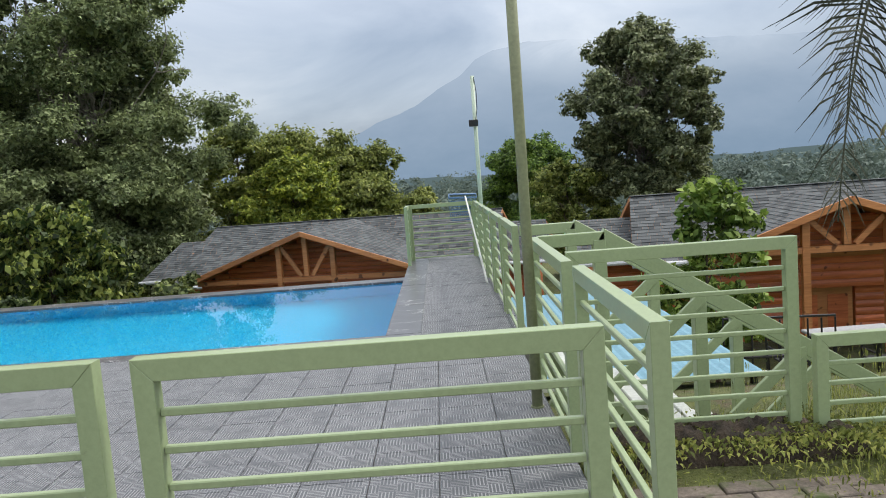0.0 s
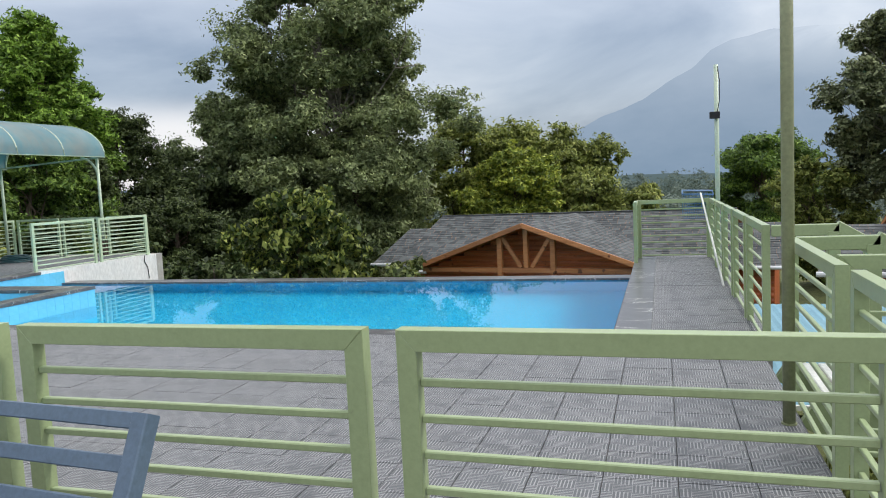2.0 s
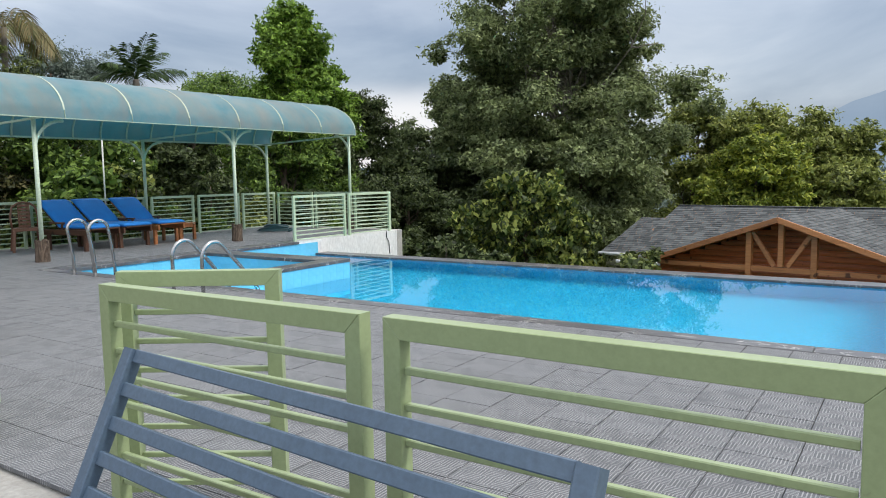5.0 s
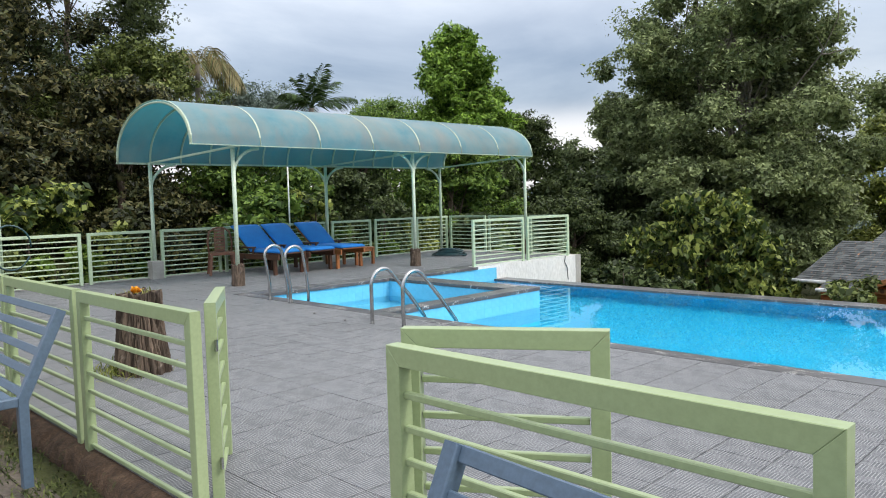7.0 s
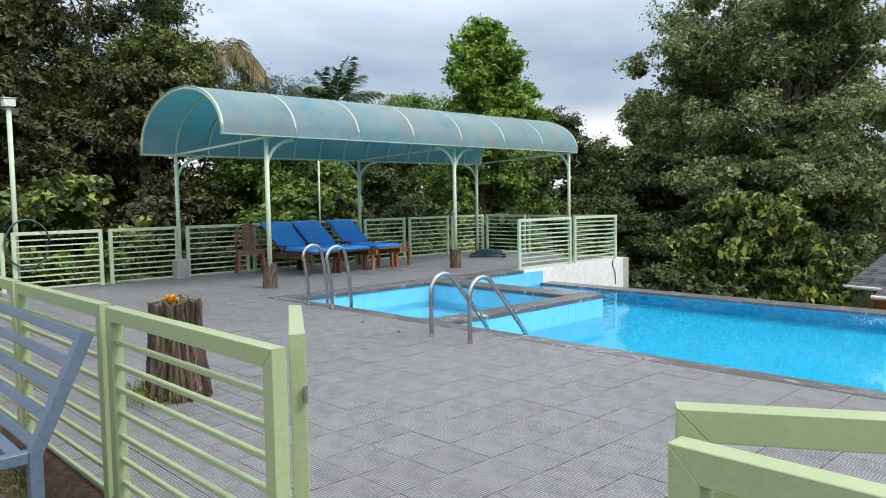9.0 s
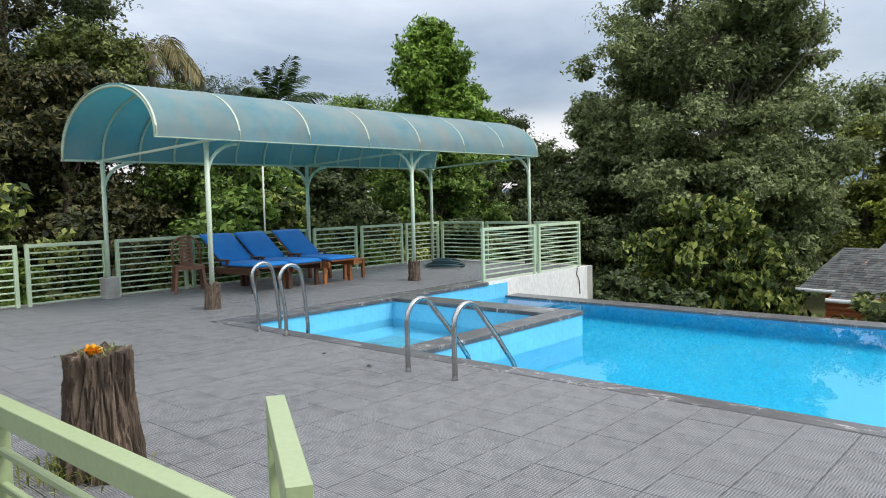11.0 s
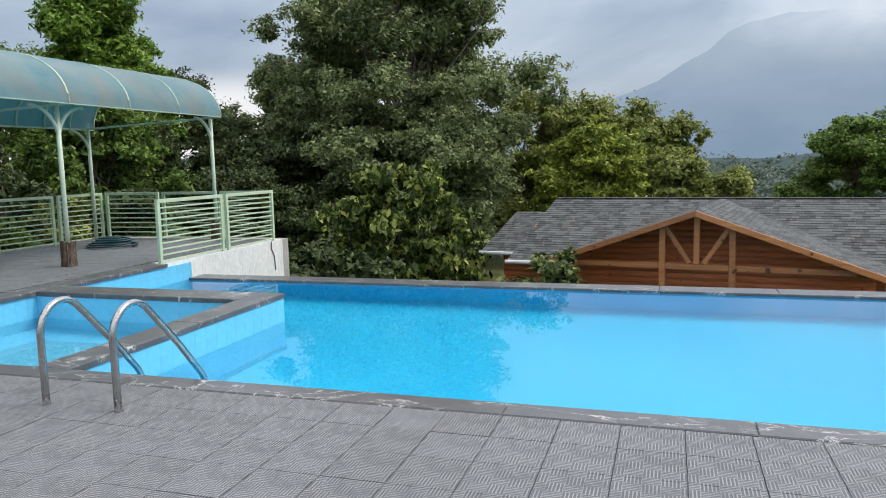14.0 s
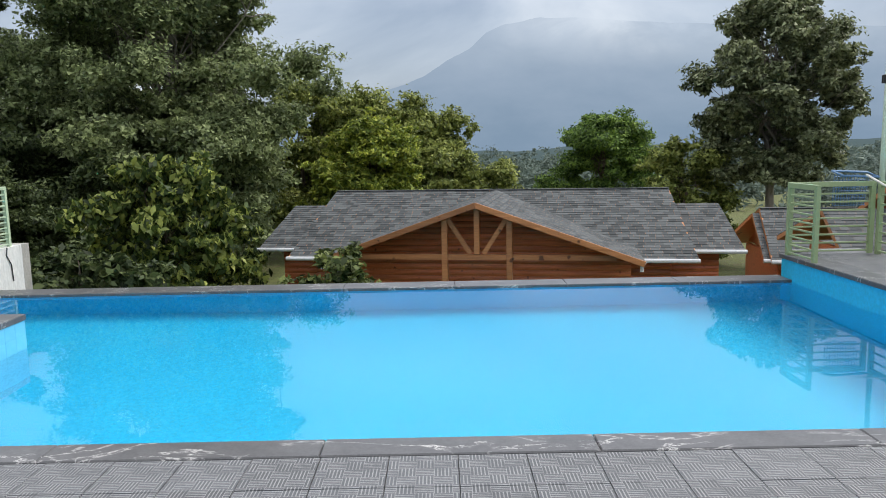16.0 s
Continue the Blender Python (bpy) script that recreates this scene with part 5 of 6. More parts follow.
# ---------------------------------------------------------------- distance
def ridge(name, x0, x1, y, base, peak, seed, rough, n, mat, label, profile):
    m = Mesh()
    rows = 5
    for j in range(rows):
        for i in range(n + 1):
            x = x0 + (x1 - x0) * i / n
            h = peak * profile(i / n) + rough * noise.fractal(Vector((i * 26.0 / n, seed, 0)), 0.9, 2.0, 6)
            f = j / (rows - 1)
            m.v.append((x, y + (peak * 0.7) * f, base + (h - base) * f))
    m.f = [(j * (n + 1) + i, j * (n + 1) + i + 1, (j + 1) * (n + 1) + i + 1, (j + 1) * (n + 1) + i) for j in range(rows - 1) for i in range(n)]
    return setting(name, m, mat, label, "backdrop", smooth=True)


def peak_profile(u):
    x = -1900 + 3900 * u
    pts = [(-1900, 20), (-420, 40), (-245, 88), (-193, 106), (-128, 134), (-36, 164), (16, 198), (69, 226), (108, 260), (147, 277), (226, 291), (300, 290), (382, 284), (512, 275), (670, 268), (1100, 258), (2000, 240)]
    for (a, p), (b, q) in zip(pts, pts[1:]):
        if a <= x <= b:
            return (p + (q - p) * (x - a) / (b - a)) / 262
    return 20 / 262


# aerial haze is painted into these emission tones; the mountain's top fades to transparent
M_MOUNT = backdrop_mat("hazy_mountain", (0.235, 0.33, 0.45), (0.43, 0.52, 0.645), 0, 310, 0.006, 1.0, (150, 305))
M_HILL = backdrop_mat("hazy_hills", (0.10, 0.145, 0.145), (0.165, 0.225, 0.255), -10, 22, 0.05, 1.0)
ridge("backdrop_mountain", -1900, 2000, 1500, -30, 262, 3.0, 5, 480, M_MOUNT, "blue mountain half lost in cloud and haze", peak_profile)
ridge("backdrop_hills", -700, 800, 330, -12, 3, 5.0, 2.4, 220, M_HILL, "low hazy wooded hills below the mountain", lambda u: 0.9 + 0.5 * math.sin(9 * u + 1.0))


# far woods filling the valley, their haze held in the leaf colour
rng_f = np.random.default_rng(77)
fc, fr_, fn = [], [], []
for i in range(420):
    y = rng_f.uniform(62, 260)
    x = rng_f.uniform(-0.55 * y, 0.75 * y)
    top = 1.0 + rng_f.uniform(-4.5, 0.4) + (y - 60) * 0.004
    r = rng_f.uniform(2.0, 4.2)
    for k in range(3):
        fc.append((x + rng_f.uniform(-1, 1) * r * 0.8, y + rng_f.uniform(-1, 1) * r * 0.6, top - r * rng_f.uniform(0.6, 1.9)))
        fr_.append((r, r, r * 0.8))
        fn.append(260)
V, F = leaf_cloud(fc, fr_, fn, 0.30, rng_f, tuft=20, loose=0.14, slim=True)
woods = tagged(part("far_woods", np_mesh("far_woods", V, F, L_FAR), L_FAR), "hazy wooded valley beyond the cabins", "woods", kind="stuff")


# ---------------------------------------------------------------- things on the deck
def ladder(x, y, label, short=False):
    """Two bent steel handrails let into the deck and the pool wall."""
    e = thing("pool_ladder", label, "pool ladder", pose(x, y, 0), group="pool ladders")
    pts = [(0, 0, 0.0), (0, 0, 0.2), (0, 0, 0.36)]
    for k in range(13):
        a = math.pi * (1 - k / 12 * 0.76)
        pts.append((0, 0.165 + 0.165 * math.cos(a), 0.40 + 0.175 * math.sin(a)))
    pts += [(0, 0.53, 0.26), (0, 0.75, 0.0), (0, 0.79, -0.08), (0, 0.80, -0.17), (0, 0.80, -0.60)]
    if short:
        pts = [(0, 0, 0), (0, 0.0, 0.25), (0, -0.05, 0.56)] + [(0, 0.08 - 0.14 * math.cos(math.pi * k / 8), 0.60 + 0.14 * math.sin(math.pi * k / 8)) for k in range(9)] + [(0, 0.25, 0.42), (0, 0.28, 0.10), (0, 0.28, -0.5)]
    rail = Mesh().tube(pts, 0.021, 10).data("handrail", True)
    for dx in (0.0, 0.50):
        r = part("handrail", rail, M_STEEL, e, "bent steel handrail")
        r.location = (dx, 0, 0)
        part("flange", Mesh().tube([(dx, 0, 0.0), (dx, 0, 0.008)], 0.042 if short else 0.027, 12), M_STEEL, e)
    for z in () if short else (-0.62, -0.9):
        part("rung", Mesh().box((0.02, 0.79, z), (0.48, 0.87, z + 0.03), 0.006), M_STEEL, e)
    return e


ladder(-8.24, 5.76, "steel pool ladder handrails at the deep pool")
ladder(-10.91, 6.16, "steel inverted-U grab rails at the paddling pool", True)


def lounger(x, y, turn, mat, label):
    """A slatted sun lounger with raised back; foot towards +x."""
    e = thing("sun_lounger", label, "sun lounger", pose(x, y, 0, 0, 0, turn), group="sun loungers")
    w = 0.66
    for dy in (0.02, w - 0.02):
        part("side_rail", Mesh().beam((-1.36, dy, 0.33), (0, dy, 0.33), 0.04, 0.10, 0.006), mat, e)
        for dx in (-0.12, -1.15):
            part("leg", Mesh().beam((dx, dy, 0), (dx, dy, 0.28), 0.055, 0.065, 0.005), mat, e)
        part("armrest", Mesh().beam((-1.10, dy, 0.50), (-0.70, dy, 0.50), 0.05, 0.03, 0.005), M_DARKWOOD, e)
        part("arm_post", Mesh().beam((-0.75, dy, 0.38), (-0.75, dy, 0.485), 0.04, 0.04, 0.004), M_DARKWOOD, e)
    for i in range(7):
        part("slat", Mesh().box((-0.06 - i * 0.125, 0.04, 0.382), (0.04 - i * 0.125, w - 0.04, 0.402), 0.004), mat, e)
    for dy in (0.05, w - 0.05):
        part("backrest_frame", Mesh().beam((-0.86, dy, 0.40), (-1.40, dy, 0.83), 0.035, 0.035), mat, e)
    for nm, prof in (("mattress", [(0.02, 0.404), (-0.05, 0.404), (-0.30, 0.406), (-0.60, 0.406), (-0.80, 0.410), (-0.865, 0.418)]), ("back_cushion", [(-0.872, 0.43), (-0.93, 0.475), (-1.15, 0.65), (-1.37, 0.83), (-1.46, 0.885)])):
        cush, n = Mesh(), len(prof)
        for k, (xa, za) in enumerate(prof):
            (xp, zp), (xq, zq) = prof[max(0, k - 1)], prof[min(n - 1, k + 1)]
            nv = Vector((zq - zp, 0, xp - xq)).normalized()
            nv = nv if nv.z > 0 else -nv
            end = 0.6 if k in (0, n - 1) else 1.0
            for dy, f in ((0.03, 0.0), (0.015, 0.35), (0.03, 0.85), (0.10, 1.0), (w / 2, 1.08), (w - 0.10, 1.0), (w - 0.03, 0.85), (w - 0.015, 0.35), (w - 0.03, 0.0)):
                cush.v.append((xa + nv.x * 0.06 * f * end, dy, za + nv.z * 0.06 * f * end))
        cush.f = [(k * 9 + q, k * 9 + (q + 1) % 9, (k + 1) * 9 + (q + 1) % 9, (k + 1) * 9 + q) for k in range(n - 1) for q in range(9)] + [tuple(range(8, -1, -1)), tuple(range((n - 1) * 9, n * 9))]
        part(nm, cush, M_CUSHION, e, "bright blue canvas cushion", smooth=True)
    return e


lounger(-13.76, 8.09, 6, M_DARKWOOD, "dark wooden sun lounger with blue mattress, back raised")
lounger(-13.76, 8.77, 7, M_DARKWOOD, "dark wooden sun lounger with blue mattress, back raised")
lounger(-13.78, 9.52, 5, M_LOUNGE, "varnished wooden sun lounger with blue mattress, back raised")

# bare slatted stool at the last lounger's side
stool = thing("wooden_stool", "low varnished wooden slatted stool beside the loungers", "stool", pose(-14.62, 10.18, 0))
for sx in (0.03, 0.45):
    for sy in (0.03, 0.47):
        part("leg", Mesh().beam((sx, sy, 0), (sx, sy, 0.33), 0.055, 0.055, 0.004), M_LOUNGE, stool)
for sy in (0.03, 0.47):
    part("apron", Mesh().beam((0.06, sy, 0.30), (0.42, sy, 0.30), 0.03, 0.07, 0.004), M_LOUNGE, stool)
part("apron", Mesh().beam((0.45, 0.06, 0.30), (0.45, 0.44, 0.30), 0.03, 0.07, 0.004), M_LOUNGE, stool)
for k in range(5):
    part("slat", Mesh().box((-0.01, 0.005 + k * 0.1, 0.337), (0.49, 0.09 + k * 0.1, 0.36), 0.004), M_LOUNGE, stool)


def plastic_chair(x, y, turn):
    e = thing("plastic_chair", "brown moulded plastic chair beside the deck fence", "chair", pose(x, y, 0, 0, 0, turn))
    seat = Mesh()
    n = 10
    for j in range(n + 1):
        for i in range(n + 1):
            u, v = i / n * 2 - 1, j / n * 2 - 1
            seat.v.append((0.22 * u * (1 - 0.08 * abs(v)), 0.21 * v, 0.43 - 0.02 * (1 - u * u) * (1 - v * v)))
    seat.f = [(j * (n + 1) + i, j * (n + 1) + i + 1, (j + 1) * (n + 1) + i + 1, (j + 1) * (n + 1) + i) for j in range(n) for i in range(n)]
    seat.box((-0.22, -0.215, 0.375), (0.22, -0.205, 0.43)).box((-0.22, 0.205, 0.375), (0.22, 0.215, 0.43))
    part("seat", seat, M_CHAIR, e, smooth=False)
    for sx in (-1, 1):
        for sy in (-1, 1):
            part("leg", Mesh().beam((sx * 0.235, sy * 0.235, 0), (sx * 0.195, sy * 0.195, 0.42), 0.05, 0.03, 0.006), M_CHAIR, e)
    arch = [(-0.21, 0.20, 0.42), (-0.225, 0.23, 0.62), (-0.19, 0.26, 0.80), (-0.10, 0.275, 0.87), (0.0, 0.28, 0.885), (0.10, 0.275, 0.87), (0.19, 0.26, 0.80), (0.225, 0.23, 0.62), (0.21, 0.20, 0.42)]
    part("back_frame", Mesh().tube(arch, 0.02, 8), M_CHAIR, e, smooth=True)
    splat = Mesh()
    for k in range(7):
        z0, z1 = 0.43 + k * 0.062, 0.43 + k * 0.062 + 0.048
        splat.box((-0.085, 0.235 + k * 0.006, z0), (0.085, 0.25 + k * 0.006, z1), 0.004)
    for sx in (-1, 1):
        splat.beam((sx * 0.09, 0.235, 0.42), (sx * 0.09, 0.285, 0.87), 0.02, 0.02, 0.003)
    part("back_splat", splat, M_CHAIR, e)
    return e


plastic_chair(-15.05, 7.66, 68)

big = part("tree_stump", stump_mesh(0.165, 0.64, 3, 0.30, 170, 60, 0.13), M_STUMP)
tagged(big, "tall weathered tree stump with an orange flower on top", "tree stump")
big.matrix_basis = pose(-7.97, 3.22, 0)
petals = Mesh()
rnd = random.Random(8)
for k in range(80):
    a, r, t = rnd.uniform(0, 6.28), rnd.uniform(0.004, 0.028), rnd.uniform(0.3, 1.4)
    c = Vector((r * math.cos(a), r * math.sin(a), 0.022 + 0.03 * rnd.random()))
    d = Vector((math.cos(a) * math.cos(t), math.sin(a) * math.cos(t), math.sin(t))) * 0.025
    s_ = Vector((-math.sin(a), math.cos(a), 0)) * 0.009
    petals.add([c - s_, c + s_, c + d + s_, c + d - s_], [(0, 1, 2, 3)])
fl = part("flower", petals, M_FLOWER)
tagged(fl, "orange marigold head lying on the stump", "flower")
fl.location = (-7.90, 3.15, 0.615)


def tuft(x, y, z, r, k, label, leaf, seed, size=0.07, h=0.10, name="weeds", category="weeds", wide=0.07):
    """Low weeds: upright narrow leaves round a spot."""
    rng = np.random.default_rng(seed)
    P = rng.normal(size=(k, 2)) * r * 0.5
    V = np.empty((k, 4, 3))
    a = rng.uniform(0, 6.28, k)
    lean = rng.uniform(0.2, 0.9, k)
    L = size * rng.uniform(0.6, 1.5, k)
    dx, dy = np.cos(a) * lean * L, np.sin(a) * lean * L
    zz = np.zeros(k)
    hh = h * rng.uniform(0.4, 1.2, k)
    w = size * wide
    V[:, 0] = np.stack([P[:, 0], P[:, 1], zz], 1)
    V[:, 1] = np.stack([P[:, 0] + dx * 0.6 - np.sin(a) * w, P[:, 1] + dy * 0.6 + np.cos(a) * w, hh * 0.8], 1)
    V[:, 2] = np.stack([P[:, 0] + dx * 1.3, P[:, 1] + dy * 1.3, hh], 1)
    V[:, 3] = np.stack([P[:, 0] + dx * 0.6 + np.sin(a) * w, P[:, 1] + dy * 0.6 - np.cos(a) * w, hh * 0.8], 1)
    ob = part(name, np_mesh(name, V.reshape(-1, 3), np.arange(4 * k).reshape(k, 4), leaf), leaf)
    ob.location = (x, y, z)
    return tagged(ob, label, category, kind="stuff")


tuft(-8.04, 3.08, 0.0, 0.28, 260, "weeds and dry leaves at the stump's foot", L_GRASS, 1, 0.09, 0.09)
tuft(-8.0, 3.22, 0.61, 0.14, 40, "weeds sprouting on top of the stump", L_GRASS, 2, 0.06, 0.05)

# dead leaves blown onto the tiles
curl = Mesh().add([(-0.03, 0, 0.004), (-0.01, 0.014, 0.012), (0.012, 0.012, 0.010), (0.034, 0, 0.016), (0.012, -0.012, 0.009), (-0.01, -0.014, 0.013), (0.0, 0.0, 0.002)],
                  [(0, 6, 1), (1, 6, 2), (2, 6, 3), (3, 6, 4), (4, 6, 5), (5, 6, 0)]).data("fallen_leaf")
curl.materials.append(M_DARKWOOD)
for x, y, turn in [(-8.63, 5.69, 0), (-9.33, 5.79, 40)]:
    lf_ = tagged(part("fallen_leaf", curl, M_DARKWOOD), "dry curled brown leaf on the deck tiles", "leaf", "fallen leaves")
    lf_.matrix_basis = pose(x, y, 0.003, 0, 0, turn)

# coiled hoses
hose = Mesh()
turns = []
for i in range(6 * 24):
    a, k = 2 * math.pi * i / 24, i / 24
    r = 0.36 - 0.03 * k + 0.02 * math.sin(1.7 * k)
    turns.append((r * 1.25 * math.cos(a) + 0.03 * math.sin(k * 2), r * math.sin(a) + 0.012 * k, 0.02 + 0.024 * k))
hose.tube(turns, 0.016, 6)
coil = tagged(part("garden_hose", hose, M_HOSE, smooth=True), "dark green garden hose coiled on the deck floor", "hose")
coil.location = (-14.15, 12.9, 0.0)
loop = Mesh()
loop.tube([(0.02 * math.sin(3 * a), 0.30 * math.cos(a), 0.72 + 0.36 * math.sin(a)) for a in [2 * math.pi * i / 28 for i in range(27)]], 0.014, 6)
hung = tagged(part("garden_hose", loop, M_HOSE, smooth=True), "green garden hose hung on the deck fence", "hose")
hung.location = (-15.42, 4.2, 0.0)


stake = part("garden_stake", Mesh().tube([(0, 0, -1.0), (0.01, 0.01, 0.6), (0, 0.02, 2.3)], 0.018, 8), M_WHITEPAINT, smooth=True)
tagged(stake, "thin pale stake standing behind the deck fence", "stake")
stake.location = (-16.3, 10.0, 0)


# posts and lamps
def lamp_post(x, y, h, r, label, head_z, mat, head="flood"):
    e = thing("lamp_post", label, "lamp post", pose(x, y, 0))
    part("pole", Mesh().tube([(0, 0, 0), (0, 0, h * 0.5), (0, 0, h)], r, 14), mat, e, smooth=True)
    part("base_plate", Mesh().tube([(0, 0, 0), (0, 0, 0.008)], r * 1.25, 16), mat, e)
    if head == "flood":
        lamp = part("floodlight", Mesh().box((-0.10, -0.09, head_z), (0.04, -0.04, head_z + 0.10), 0.008), M_DARK, e, "small black floodlight")
        part("bracket", Mesh().beam((-0.03, -0.05, head_z + 0.05), (0, 0, head_z + 0.05), 0.02, 0.02), M_DARK, lamp)
        part("cable", Mesh().tube([(0.02, -0.02, h - 0.02), (0.045, -0.04, h - 0.25), (0.04, -0.05, h - 0.5), (0.01, -0.04, head_z + 0.1)], 0.006, 5), M_DARK, e, "loose black cable")
    elif head == "box":
        lamp = part("lamp_head", Mesh().box((-0.085, -0.08, h), (0.085, 0.08, h + 0.11), 0.012), M_WHITEPAINT, e, "white boxed lamp head")
        part("visor", Mesh().box((-0.095, -0.09, h + 0.113), (0.095, 0.09, h + 0.123)), M_WHITEPAINT, lamp)
    return e


lamp_post(-0.04, 4.284, 3.2, 0.029, "tall pale green round pole at the deck edge", 0, M_POLE, "none")
lamp_post(0.17, 11.85, 2.77, 0.032, "slim mint lamp post with floodlight and loose cable", 2.0, M_GREEN_W)
lamp_post(-15.58, 4.09, 2.76, 0.035, "white lamp post with boxed head behind the fence", 0, M_GREEN_W, "box")

# leaf skimmer leaning on the walkway rail
sk = thing("pool_skimmer", "blue leaf skimmer net on a white pole against the rail", "pool skimmer")
part("pole", Mesh().tube([(0.0, 8.75, 0.02), (-0.07, 11.76, 0.94)], 0.013, 8), M_WHITEPAINT, sk, "white pole", smooth=True)
part("net_frame", Mesh().tube([(-0.32, 11.82, 0.93), (0.11, 11.82, 0.91), (0.11, 12.06, 0.96), (-0.32, 12.06, 0.98), (-0.32, 11.82, 0.93)], 0.014, 6), M_SKIM, sk, smooth=True)
net = Mesh()
for i in range(13):
    x = -0.32 + 0.43 * i / 12
    net.tube([(x, 12.0, 0.94), (x * 0.93 - 0.02, 12.02, 0.72), (x * 0.88 - 0.03, 12.02, 0.56)], 0.005, 4)
for i in range(9):
    z = 0.56 + 0.044 * i
    net.tube([(-0.30, 12.02, z), (0.08, 12.02, z)], 0.005, 4)
part("net", net, M_SKIM, sk, "sagging blue mesh net")


# blue-grey slatted benches in front of the fence
def bench(m, label):
    e = thing("bench", label, "bench", m, group="slatted benches")
    L = 1.643
    for x in (0.025, L - 0.025):
        part("back_post", Mesh().beam((x, -0.02, 0.44), (x, 0.18, 0.865), 0.05, 0.05, 0.004).beam((x, -0.02, 0), (x, -0.02, 0.455), 0.0485, 0.0485, 0.004), M_BLUEPAINT, e)
        part("front_leg", Mesh().beam((x, -0.46, 0), (x, -0.46, 0.41), 0.05, 0.05, 0.004), M_BLUEPAINT, e)
        part("seat_bearer", Mesh().beam((x, -0.48, 0.435), (x, -0.046, 0.435), 0.05, 0.045, 0.004), M_BLUEPAINT, e)
    for k in range(5):
        f = 0.06 + 0.90 * k / 4
        y, z = -0.02 + 0.20 * f, 0.44 + 0.425 * f
        part("back_slat", Mesh().beam((0.052, y, z), (L - 0.052, y, z), 0.022, 0.042, 0.003, up=(0, 0.42, 0.92)), M_BLUEPAINT, e)
    for k in range(5):
        y = -0.44 + 0.09 * k
        part("seat_slat", Mesh().beam((0.052, y, 0.445), (L - 0.052, y, 0.445), 0.05, 0.024, 0.003), M_BLUEPAINT, e)
    return e


bench(pose(-3.482, 1.935, -0.155, 0, 0, -4.86), "blue-grey painted metal slatted bench backing the fence")
bench(pose(-7.87, 1.93, -0.08, 0, 0, 0), "blue-grey painted metal slatted bench by the fence")

# ---------------------------------------------------------------- garden stairs beside the walkway
st = thing("garden_stairs", "pale green timber stairs with braced handrails down to the garden", "stairs")
for y in (4.86, 5.80):
    part("landing_rail", Mesh().beam((0.09, y, 0.828), (0.49, y, 0.828), 0.06, 0.075), M_GREEN, st)
    part("handrail", Mesh().beam((0.47, y, 0.84), (3.2, y, -0.89), 0.06, 0.10), M_GREEN, st)
    part("stringer", Mesh().beam((0.15, y, -0.10), (3.2, y, -1.95), 0.05, 0.20), M_GREEN, st)
    for x in (0.46, 1.05, 1.65, 2.3, 2.95):
        z = 0.84 - 0.632 * (x - 0.47)
        part("post", Mesh().beam((x, y, ground_z(x, y) - 0.3), (x, y, z - 0.03), 0.075, 0.075), M_GREEN, st)
    for x in (0.46, 1.05, 1.65, 2.3):
        z = 0.84 - 0.632 * (x - 0.47)
        part("brace", Mesh().beam((x + 0.02, y - 0.045, z - 0.95), (x + 0.58, y - 0.045, z - 0.44), 0.03, 0.07), M_GREEN, st)
for k in range(10):
    x, z = 0.26 + k * 0.285, -0.06 - k * 0.18
    for d in (0.0, 0.10, 0.20):
        part("tread", Mesh().box((x + d, 4.90, z - 0.03), (x + d + 0.085, 5.76, z), 0.006), M_WHITEPAINT, st, "worn white tread board")

sheet = Mesh()
n = 40
for i in range(n):
    x0, x1 = 0.25 + 2.4 * i / n, 0.25 + 2.4 * (i + 1) / n
    z0, z1 = (0.012 if i % 2 else 0.0), (0.0 if i % 2 else 0.012)
    sheet.add([(x0, 7.6, -0.92 + z0), (x1, 7.6, -0.92 + z1), (x1, 12.9, -0.90 + z1), (x0, 12.9, -0.90 + z0), (x0, 7.6, -0.95), (x1, 7.6, -0.95), (x1, 12.9, -0.93), (x0, 12.9, -0.93)],
              [(0, 1, 2, 3), (7, 6, 5, 4), (0, 4, 5, 1), (2, 6, 7, 3)])
shed = thing("lean_to_roof", "low pale blue sheet roof beside the walkway", "roof")
part("roof_sheet", sheet, M_BLUEROOF, shed)
for x, y in ((2.58, 7.7), (2.58, 10.3), (2.58, 12.8), (0.35, 7.7), (0.35, 12.8)):
    part("post", Mesh().beam((x, y, ground_z(x, y) - 0.2), (x, y, -0.96), 0.06, 0.06), M_DARK, shed, "black iron post")
part("edge_trim", Mesh().beam((0.25, 7.575, -0.93), (2.66, 7.575, -0.93), 0.03, 0.05), M_WHITEPAINT, shed, "white edge trim")


# iron railings and tables by the cabin
def iron_table(x, y, z):
    e = thing("garden_table", "black iron garden table with grey top before the cabin", "table", pose(x, y, z), group="garden tables")
    part("tabletop", Mesh().box((-0.6, -0.4, 0.70), (0.6, 0.4, 0.74), 0.01), M_DUSTPIPE, e, "grey tabletop")
    for sx in (-1, 1):
        for sy in (-1, 1):
            part("leg", Mesh().beam((sx * 0.5, sy * 0.32, 0), (sx * 0.5, sy * 0.32, 0.69), 0.035, 0.035), M_DARK, e)
    return e


